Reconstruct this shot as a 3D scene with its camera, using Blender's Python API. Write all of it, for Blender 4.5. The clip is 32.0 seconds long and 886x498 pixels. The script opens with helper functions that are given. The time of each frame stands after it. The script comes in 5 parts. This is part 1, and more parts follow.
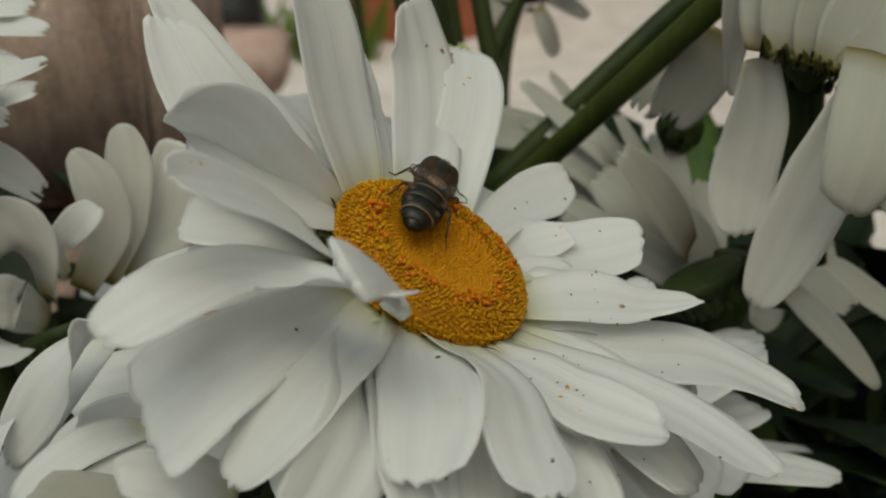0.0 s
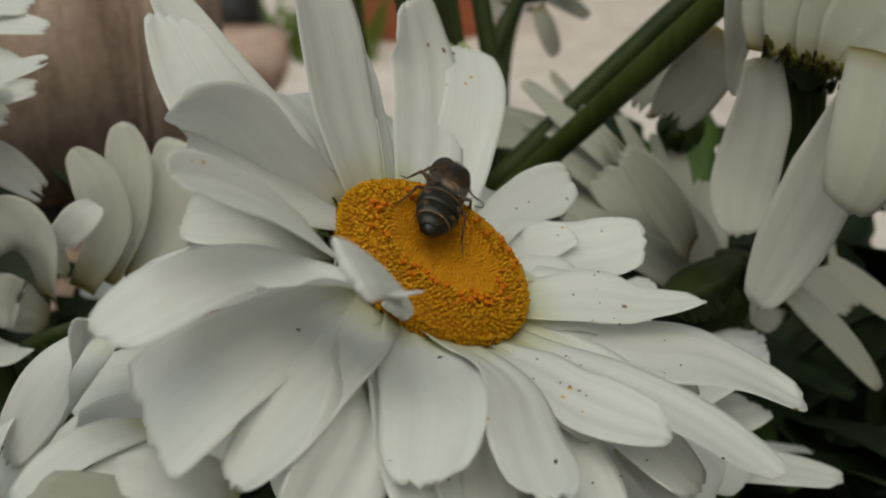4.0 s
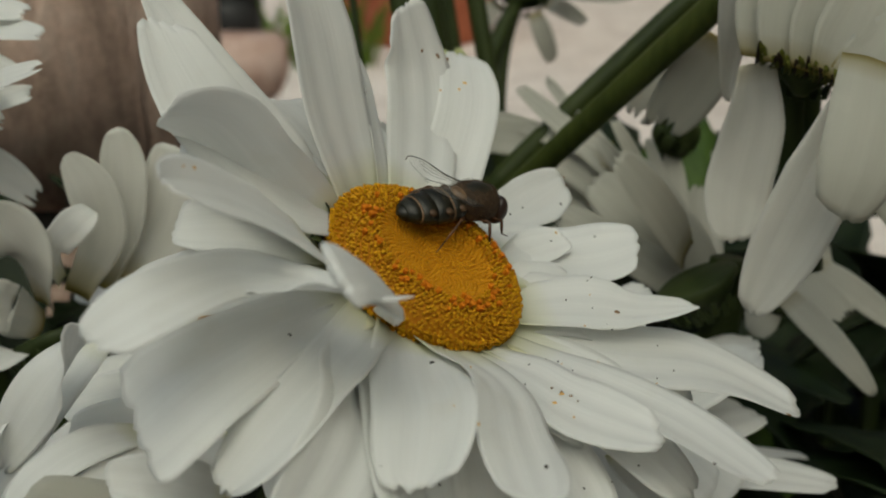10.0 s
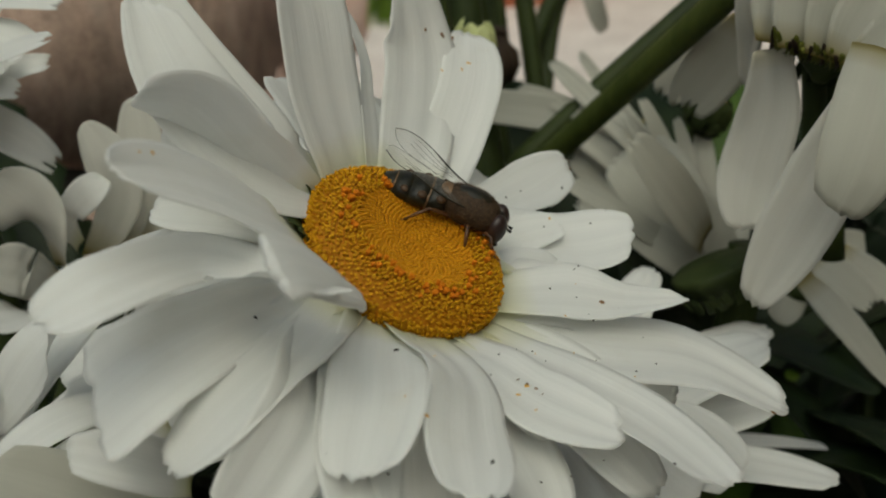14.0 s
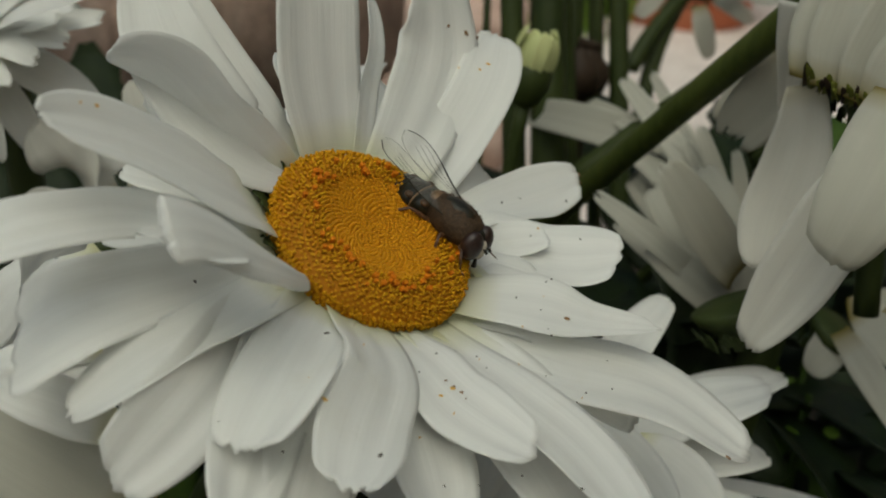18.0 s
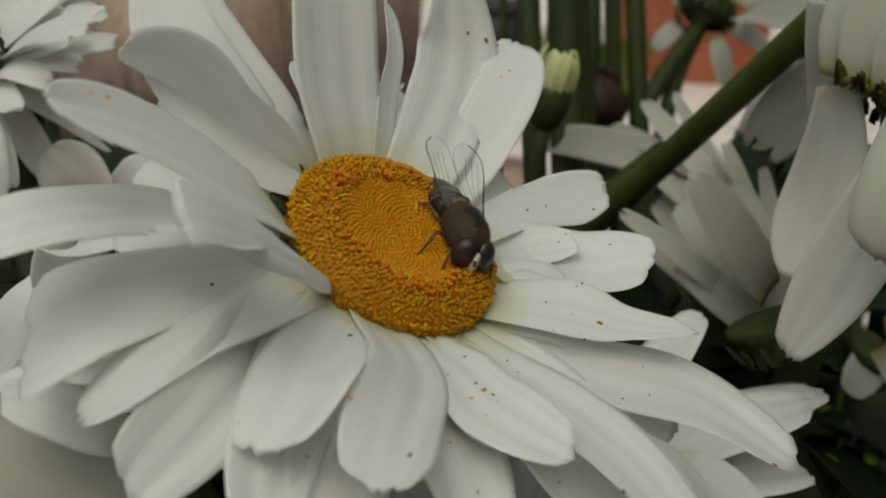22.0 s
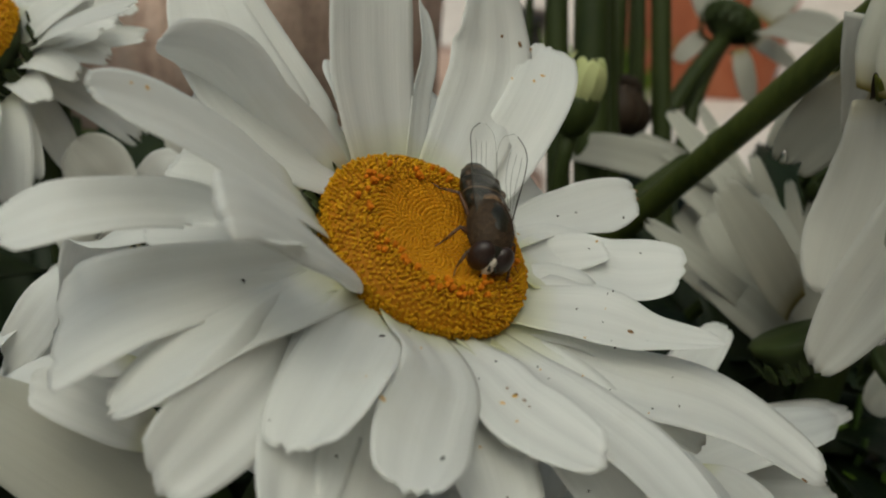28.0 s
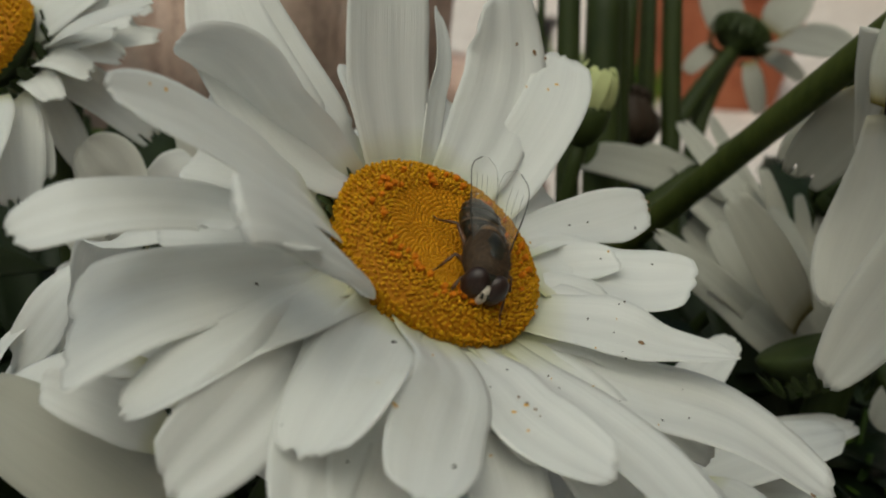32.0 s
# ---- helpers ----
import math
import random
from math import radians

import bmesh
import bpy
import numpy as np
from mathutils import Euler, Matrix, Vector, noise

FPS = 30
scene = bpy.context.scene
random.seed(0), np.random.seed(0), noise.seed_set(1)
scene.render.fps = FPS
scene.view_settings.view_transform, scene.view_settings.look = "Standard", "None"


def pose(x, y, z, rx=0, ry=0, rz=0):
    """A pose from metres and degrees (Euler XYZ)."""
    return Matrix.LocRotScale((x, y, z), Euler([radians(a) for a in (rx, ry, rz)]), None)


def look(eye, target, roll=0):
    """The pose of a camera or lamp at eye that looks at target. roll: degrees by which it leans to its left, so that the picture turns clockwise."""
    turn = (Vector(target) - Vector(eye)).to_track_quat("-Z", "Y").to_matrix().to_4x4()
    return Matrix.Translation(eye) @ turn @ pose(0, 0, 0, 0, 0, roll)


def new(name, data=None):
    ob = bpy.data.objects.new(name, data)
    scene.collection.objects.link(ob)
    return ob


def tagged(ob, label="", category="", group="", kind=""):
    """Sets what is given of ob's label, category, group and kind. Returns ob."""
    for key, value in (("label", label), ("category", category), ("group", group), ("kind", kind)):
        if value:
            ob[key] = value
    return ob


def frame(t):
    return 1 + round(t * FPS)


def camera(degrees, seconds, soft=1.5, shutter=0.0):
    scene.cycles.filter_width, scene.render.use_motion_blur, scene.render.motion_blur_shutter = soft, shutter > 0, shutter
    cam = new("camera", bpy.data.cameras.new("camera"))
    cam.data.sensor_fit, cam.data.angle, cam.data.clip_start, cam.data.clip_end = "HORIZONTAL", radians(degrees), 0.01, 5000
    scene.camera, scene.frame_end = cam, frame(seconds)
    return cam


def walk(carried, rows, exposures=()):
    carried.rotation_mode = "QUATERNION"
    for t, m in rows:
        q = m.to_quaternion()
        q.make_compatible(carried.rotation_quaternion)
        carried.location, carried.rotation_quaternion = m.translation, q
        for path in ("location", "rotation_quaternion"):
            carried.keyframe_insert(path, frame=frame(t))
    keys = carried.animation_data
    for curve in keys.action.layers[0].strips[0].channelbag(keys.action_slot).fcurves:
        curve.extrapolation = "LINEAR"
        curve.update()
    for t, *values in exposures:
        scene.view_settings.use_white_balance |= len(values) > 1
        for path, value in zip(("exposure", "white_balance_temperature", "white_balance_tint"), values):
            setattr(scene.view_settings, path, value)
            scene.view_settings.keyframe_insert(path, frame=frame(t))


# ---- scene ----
MM = 0.001
HEAD = Vector((0.0, 0.0, 0.45))          # centre of the daisy's yellow disc above the paving
FACE = pose(0, 0, 0.45, 17.584, 28.322, 8.55)   # the disc's own frame: z is the way it faces

# ---------------------------------------------------------------- camera
cam = camera(41.87, 32.0, soft=2.0)
cam.data.dof.use_dof = True
cam.data.dof.focus_distance = 0.113
cam.data.dof.aperture_fstop = 42.0
walk(cam, [
    (0, pose(0.00123, -0.10331, 0.49312, 67.990, -0.001, -0.003)),
    (1, pose(0.00081, -0.10261, 0.49259, 68.007, 0.002, -0.036)),
    (2, pose(0.00084, -0.10298, 0.49303, 67.979, -0.074, -0.030)),
    (3, pose(0.00095, -0.10308, 0.49313, 67.822, -0.006, -0.017)),
    (3.5, pose(0.00085, -0.10287, 0.49287, 67.963, -0.082, -0.026)),
    (5.5, pose(0.00092, -0.10316, 0.49343, 67.995, -0.128, -0.109)),
    (6, pose(0.00121, -0.10279, 0.49297, 68.241, -0.117, 0.001)),
    (7, pose(0.00105, -0.10301, 0.49339, 68.255, -0.323, -0.001)),
    (8, pose(0.00123, -0.10274, 0.49300, 68.328, -0.199, -0.011)),
    (9, pose(0.00128, -0.10263, 0.49278, 68.352, -0.143, -0.022)),
    (10, pose(0.00153, -0.10304, 0.49297, 68.263, -0.156, -0.062)),
    (11, pose(0.00145, -0.10264, 0.49270, 68.250, -0.257, -0.022)),
    (11.5, pose(0.00140, -0.10271, 0.49266, 68.261, -0.299, -0.194)),
    (12, pose(0.00201, -0.10314, 0.49287, 68.117, 0.073, -0.136)),
    (12.5, pose(0.00280, -0.10325, 0.49295, 68.053, 0.492, 0.054)),
    (13, pose(0.00455, -0.10349, 0.49456, 67.426, -0.096, 0.880)),
    (13.5, pose(0.00797, -0.10206, 0.49545, 66.731, -0.801, 2.320)),
    (14, pose(0.01112, -0.10156, 0.49533, 66.197, -0.347, 4.348)),
    (14.5, pose(0.01388, -0.10092, 0.49566, 65.626, -0.451, 6.120)),
    (16.5, pose(0.02606, -0.09633, 0.49594, 66.744, 0.469, 11.971)),
    (17, pose(0.02754, -0.09770, 0.49438, 66.486, -3.050, 13.603)),
    (17.5, pose(0.02794, -0.09712, 0.49353, 66.547, -4.103, 13.775)),
    (18, pose(0.02796, -0.09868, 0.49483, 66.120, -4.583, 13.923)),
    (18.5, pose(0.02759, -0.09896, 0.49481, 66.119, -4.779, 13.901)),
    (19, pose(0.02954, -0.09714, 0.49335, 66.157, -4.086, 14.906)),
    (19.5, pose(0.02887, -0.09592, 0.49234, 66.220, -3.603, 15.602)),
    (20, pose(0.02794, -0.09530, 0.49025, 66.416, -3.376, 15.803)),
    (20.5, pose(0.02742, -0.09553, 0.48986, 67.398, -3.202, 15.448)),
    (21, pose(0.02750, -0.09646, 0.48832, 68.823, -2.773, 14.614)),
    (21.5, pose(0.02735, -0.09685, 0.48843, 68.949, -2.901, 14.245)),
    (22, pose(0.02713, -0.09690, 0.48816, 69.088, -3.120, 14.208)),
    (22.5, pose(0.02690, -0.09636, 0.48794, 69.009, -3.128, 14.330)),
    (23, pose(0.02692, -0.09660, 0.48747, 68.978, -3.055, 14.523)),
    (23.5, pose(0.02648, -0.09628, 0.48732, 68.809, -3.221, 14.726)),
    (24, pose(0.02645, -0.09631, 0.48731, 68.753, -3.269, 14.827)),
    (24.5, pose(0.02643, -0.09655, 0.48741, 68.743, -3.302, 14.904)),
    (25, pose(0.02620, -0.09621, 0.48717, 68.594, -3.262, 14.960)),
    (25.5, pose(0.02608, -0.09673, 0.48755, 68.458, -3.461, 15.164)),
    (27.5, pose(0.02481, -0.09648, 0.48701, 68.674, -4.205, 15.095)),
    (28, pose(0.02477, -0.09674, 0.48725, 69.390, -4.608, 15.127)),
    (28.5, pose(0.02419, -0.09626, 0.48642, 69.303, -4.634, 15.230)),
    (29, pose(0.02405, -0.09648, 0.48662, 69.024, -5.139, 15.517)),
    (29.5, pose(0.02351, -0.09614, 0.48668, 69.173, -5.759, 15.873)),
    (30, pose(0.02354, -0.09625, 0.48641, 69.224, -5.552, 15.803)),
    (30.5, pose(0.02359, -0.09644, 0.48726, 69.071, -6.035, 15.898)),
    (31, pose(0.02354, -0.09627, 0.48712, 69.457, -5.980, 15.791)),
    (31.5, pose(0.02373, -0.09700, 0.48726, 69.535, -5.748, 15.666)),
    (32, pose(0.02374, -0.09688, 0.48728, 69.605, -5.680, 15.603)),
], exposures=[(0, -0.38, 6260, -5), (32, -0.38, 6260, -5)])

# ---------------------------------------------------------------- light
world = bpy.data.worlds.new("overcast_sky")
scene.world = world
world.use_nodes = True
wn = world.node_tree.nodes
sky = wn.new("ShaderNodeTexSky")
sky.sky_type, sky.sun_disc = "NISHITA", False
sky.sun_elevation, sky.sun_rotation = radians(60), radians(186)
sky.air_density, sky.dust_density, sky.ozone_density = 1.0, 7.0, 0.4
wn["Background"].inputs["Strength"].default_value = 0.11
world.node_tree.links.new(sky.outputs[0], wn["Background"].inputs["Color"])
sun = new("sun", bpy.data.lights.new("sun", "SUN"))
sun.data.energy, sun.data.angle, sun.data.color = 1.15, radians(75), (1.0, 0.96, 0.905)
sun.matrix_world = look((-0.12, -1.15, 2.0), (0, 0, 0))


# ---------------------------------------------------------------- materials
class Mat:
    """A small builder of node materials."""

    def __init__(self, name, rough=0.6, metal=0.0, spec=0.4):
        self.m = bpy.data.materials.new(name)
        self.m.use_nodes = True
        self.t = self.m.node_tree
        self.b = self.t.nodes["Principled BSDF"]
        self.b.inputs["Roughness"].default_value = rough
        self.b.inputs["Metallic"].default_value = metal
        self.b.inputs["Specular IOR Level"].default_value = spec

    def add(self, kind, **sockets):
        n = self.t.nodes.new(kind)
        for key, value in sockets.items():
            self.put(n, key, value)
        return n

    def put(self, n, key, value):
        s = n.inputs[key]
        if isinstance(value, bpy.types.NodeSocket):
            self.t.links.new(value, s)
        else:
            s.default_value = value

    def coords(self, kind="Object", scale=(1, 1, 1)):
        c = self.add("ShaderNodeTexCoord")
        m = self.add("ShaderNodeMapping", Vector=c.outputs[kind])
        m.inputs["Scale"].default_value = scale
        return m.outputs[0]

    def noise(self, vec, scale=5.0, detail=4.0, rough=0.6, distort=0.0):
        n = self.add("ShaderNodeTexNoise", Vector=vec, Scale=scale, Detail=detail, Roughness=rough, Distortion=distort)
        return n.outputs["Fac"]

    def ramp(self, fac, *stops):
        n = self.add("ShaderNodeValToRGB", Fac=fac)
        e = n.color_ramp.elements
        while len(e) < len(stops):
            e.new(0.5)
        for el, (at, col) in zip(e, stops):
            el.position, el.color = at, (*col, 1)
        return n.outputs["Color"]

    def mix(self, fac, a, b, mode="MIX"):
        n = self.add("ShaderNodeMixRGB", Fac=fac, Color1=a, Color2=b)
        n.blend_type = mode
        return n.outputs[0]

    def bump(self, height, strength=0.3, distance=0.001):
        n = self.add("ShaderNodeBump", Height=height, Strength=strength, Distance=distance)
        self.put(self.b, "Normal", n.outputs[0])

    def colour(self, value):
        self.put(self.b, "Base Color", value)
        return self

    def translucent(self, colour, share):
        """Lets light pass, as thin living tissue does."""
        tr = self.add("ShaderNodeBsdfTranslucent", Color=colour)
        mx = self.add("ShaderNodeMixShader", Fac=share)
        out = self.t.nodes["Material Output"]
        self.t.links.new(self.b.outputs[0], mx.inputs[1])
        self.t.links.new(tr.outputs[0], mx.inputs[2])
        self.t.links.new(mx.outputs[0], out.inputs[0])


def rgb(r, g, b, a=1):
    return (r, g, b, a)


def petal_material(name, tint, base_green):
    """White petal: fine long veins, a greenish-yellow foot, faint bruises and pollen dust. u runs across, v along."""
    k = Mat(name, rough=0.52, spec=0.35)
    uv = k.coords("UV", (1, 1, 1))
    veins = k.noise(k.coords("UV", (26, 1.2, 1)), 1.0, 3, 0.55)
    broad = k.noise(k.coords("UV", (7, 0.7, 1)), 1.0, 2, 0.5)
    blot = k.noise(k.coords("Object", (1, 1, 1)), 140, 4, 0.6)
    col = k.ramp(veins, (0.3, tuple(c * 0.955 for c in tint)), (0.7, tint))
    col = k.mix(0.35, col, k.ramp(broad, (0.3, tuple(c * 0.88 for c in tint)), (0.7, tuple(c * 1.04 for c in tint))))
    col = k.mix(k.ramp(blot, (0.60, (0, 0, 0)), (0.80, (0.28, 0.28, 0.28))), col, rgb(0.72, 0.70, 0.62))
    sep = k.add("ShaderNodeSeparateXYZ", Vector=uv)
    foot = k.ramp(sep.outputs[1], (0.0, (1, 1, 1)), (0.07, (0.5, 0.5, 0.5)), (0.20, (0, 0, 0)))
    col = k.mix(foot, col, rgb(*base_green))
    k.colour(col)
    fine = k.noise(k.coords("UV", (75, 2.2, 1)), 1.0, 2, 0.5)
    h = k.mix(0.45, k.mix(0.45, veins, fine), broad)
    k.bump(h, 0.45, 0.0005)
    k.translucent(col, 0.50)
    return k.m


M_PETAL = petal_material("white_petal", (0.90, 0.905, 0.88), (0.72, 0.72, 0.46))
# darker petal tone: shade is put into the colour, besides some wilting
M_PETAL_SHADE = petal_material("dull_shade_petal", (0.58, 0.575, 0.50), (0.30, 0.24, 0.05))


# slightly dimmed white petal, with light shade painted into its colour
M_PETAL_HALF_SHADE = petal_material("shaded_white_petal", (0.80, 0.795, 0.74), (0.42, 0.36, 0.10))


def plant_green(name, a, b, rough=0.55, scale=300):
    k = Mat(name, rough=rough, spec=0.22)
    n = k.noise(k.coords("Object", (1, 1, 0.15)), scale, 4, 0.6)
    big = k.noise(k.coords("Object"), 40, 3, 0.6)
    col = k.mix(0.5, k.ramp(n, (0.3, a), (0.7, b)), k.ramp(big, (0.3, a), (0.75, b)))
    k.colour(col)
    k.bump(n, 0.25, 0.0003)
    k.translucent(col, 0.12)
    return k.m


M_STEM = plant_green("green_stem", (0.016, 0.026, 0.006), (0.042, 0.056, 0.012))
M_STEM_PALE = plant_green("ridged_green_stem", (0.030, 0.044, 0.007), (0.085, 0.105, 0.022), scale=700)
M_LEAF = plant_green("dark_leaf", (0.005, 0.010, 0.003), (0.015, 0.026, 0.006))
M_CALYX = plant_green("green_bract", (0.016, 0.026, 0.006), (0.055, 0.072, 0.02))
M_BRACT = plant_green("pale_green_bract", (0.07, 0.085, 0.012), (0.24, 0.24, 0.05))
# brighter leaf colour that stands in for sunlit spots in the foliage
M_LEAF_LIT = plant_green("sunlit_leaf", (0.018, 0.040, 0.005), (0.07, 0.12, 0.015))
M_BUD = plant_green("pale_bud", (0.36, 0.40, 0.16), (0.58, 0.60, 0.30))
M_DRY = plant_green("dried_brown", (0.018, 0.012, 0.008), (0.06, 0.04, 0.025))
M_GRASS = plant_green("bright_grass", (0.10, 0.19, 0.02), (0.24, 0.36, 0.05))


def floret_material(name, a, b, c):
    k = Mat(name, rough=0.68, spec=0.16)
    geo = k.add("ShaderNodeNewGeometry")
    n = k.noise(k.coords("Object"), 700, 3, 0.6)
    col = k.ramp(geo.outputs["Random Per Island"], (0.0, a), (0.55, b), (1.0, c))
    col = k.mix(0.25, col, k.ramp(n, (0.3, a), (0.7, c)))
    k.colour(col)
    k.bump(n, 0.3, 0.0002)
    k.b.inputs["Subsurface Weight"].default_value = 0.15
    k.b.inputs["Subsurface Radius"].default_value = (0.0012, 0.0006, 0.0002)
    return k.m


M_FLORET = floret_material("yellow_floret", (0.40, 0.180, 0.003), (0.49, 0.238, 0.004), (0.58, 0.305, 0.007))
M_FLORET_IN = floret_material("smooth_yellow_floret", (0.43, 0.180, 0.002), (0.46, 0.198, 0.003), (0.49, 0.215, 0.004))
M_FLORET_OR = floret_material("orange_floret", (0.46, 0.125, 0.003), (0.52, 0.155, 0.004), (0.57, 0.19, 0.007))
M_DISC = floret_material("disc_ground", (0.34, 0.13, 0.003), (0.38, 0.15, 0.004), (0.42, 0.17, 0.005))


def speck_material():
    k = Mat("dark_speck", rough=0.7)
    n = k.noise(k.coords("Object"), 3000, 2)
    k.colour(k.ramp(n, (0.3, (0.015, 0.012, 0.008)), (0.7, (0.07, 0.05, 0.03))))
    return k.m


M_SPECK = speck_material()
M_POLLEN = floret_material("pollen_grain", (0.62, 0.36, 0.06), (0.70, 0.42, 0.10), (0.74, 0.50, 0.16))


def withered_material():
    k = Mat("withered_brown", rough=0.75)
    n = k.noise(k.coords("Object"), 900, 4)
    k.colour(k.ramp(n, (0.3, (0.10, 0.045, 0.015)), (0.7, (0.36, 0.22, 0.10))))
    k.bump(n, 0.5, 0.0003)
    return k.m


M_WITHER = withered_material()


# ---------------------------------------------------------------- mesh helpers
def part(name, bm, material, parent=None, label="", smooth=True):
    me = bpy.data.meshes.new(name)
    bm.normal_update()
    bm.to_mesh(me)
    bm.free()
    for m in material if isinstance(material, (list, tuple)) else [material]:
        me.materials.append(m)
    if smooth:
        me.polygons.foreach_set("use_smooth", [True] * len(me.polygons))
    ob = new(name, me)
    if parent is not None:
        ob.parent = parent
    if label:
        ob["label"] = label
    return ob


def thing(name, m, label, category, group="", kind=""):
    ob = new(name)
    ob.empty_display_size = 0.005
    ob.matrix_basis = m
    return tagged(ob, label, category, group, kind)


def tube(points, radii, sides=8, cap=True):
    """A round bar along points, its radius changing from end to end."""
    bm = bmesh.new()
    points = [Vector(p) for p in points]
    rings, side = [], None
    for n, p in enumerate(points):
        along = (points[min(n + 1, len(points) - 1)] - points[max(n - 1, 0)]).normalized()
        if side is None:
            side = along.orthogonal().normalized()
        side = (side - along * side.dot(along)).normalized()
        other = along.cross(side)
        r = radii[n] if isinstance(radii, (list, tuple)) else radii
        rings.append([bm.verts.new(p + (side * math.cos(a) + other * math.sin(a)) * r)
                      for a in (2 * math.pi * i / sides for i in range(sides))])
    for a, b in zip(rings, rings[1:]):
        for i in range(sides):
            bm.faces.new((a[i], a[(i + 1) % sides], b[(i + 1) % sides], b[i]))
    if cap:
        bm.faces.new(rings[0][::-1])
        bm.faces.new(rings[-1])
    return bm


def bend(a, b, c, d, count=12):
    """Points along a cubic curve."""
    a, b, c, d = (Vector(v) for v in (a, b, c, d))
    out = []
    for i in range(count + 1):
        t = i / count
        s = 1 - t
        out.append(a * s**3 + b * (3 * s * s * t) + c * (3 * s * t * t) + d * t**3)
    return out


def lathe(profile, sides=32, wobble=0.0, seed=1):
    """Turns a profile of (radius, height) round the z axis."""
    bm = bmesh.new()
    rnd = random.Random(seed)
    rings = []
    for r, z in profile:
        rings.append([bm.verts.new((r * math.cos(a) * (1 + rnd.uniform(-wobble, wobble)),
                                    r * math.sin(a) * (1 + rnd.uniform(-wobble, wobble)), z))
                      for a in (2 * math.pi * i / sides for i in range(sides))])
    for a, b in zip(rings, rings[1:]):
        for i in range(sides):
            bm.faces.new((a[i], a[(i + 1) % sides], b[(i + 1) % sides], b[i]))
    bm.faces.new(rings[0][::-1])
    bm.faces.new(rings[-1])
    return bm


def ball(at, size, rings=8, sides=12):
    """A smooth egg with half-sizes in x, y and z, as a bmesh."""
    bm = bmesh.new()
    bmesh.ops.create_uvsphere(bm, u_segments=sides, v_segments=rings, radius=1.0,
                              matrix=Matrix.Translation(at) @ Matrix.Diagonal((*size, 1)))
    return bm


def glide(knots, count):
    """Points of a smooth curve through a few knots."""
    k = [Vector(p) for p in knots]
    k = [2 * k[0] - k[1]] + k + [2 * k[-1] - k[-2]]
    out = []
    for i in range(count + 1):
        x = i / count * (len(k) - 3)
        n = min(int(x), len(k) - 4)
        t = x - n
        a, b, c, d = k[n:n + 4]
        out.append(0.5 * (2 * b + (c - a) * t + (2 * a - 5 * b + 4 * c - d) * t * t + (3 * b - a - 3 * c + d) * t**3))
    return out


def between(values, s):
    x = s * (len(values) - 1)
    n = min(int(x), len(values) - 2)
    return values[n] + (values[n + 1] - values[n]) * (x - n)


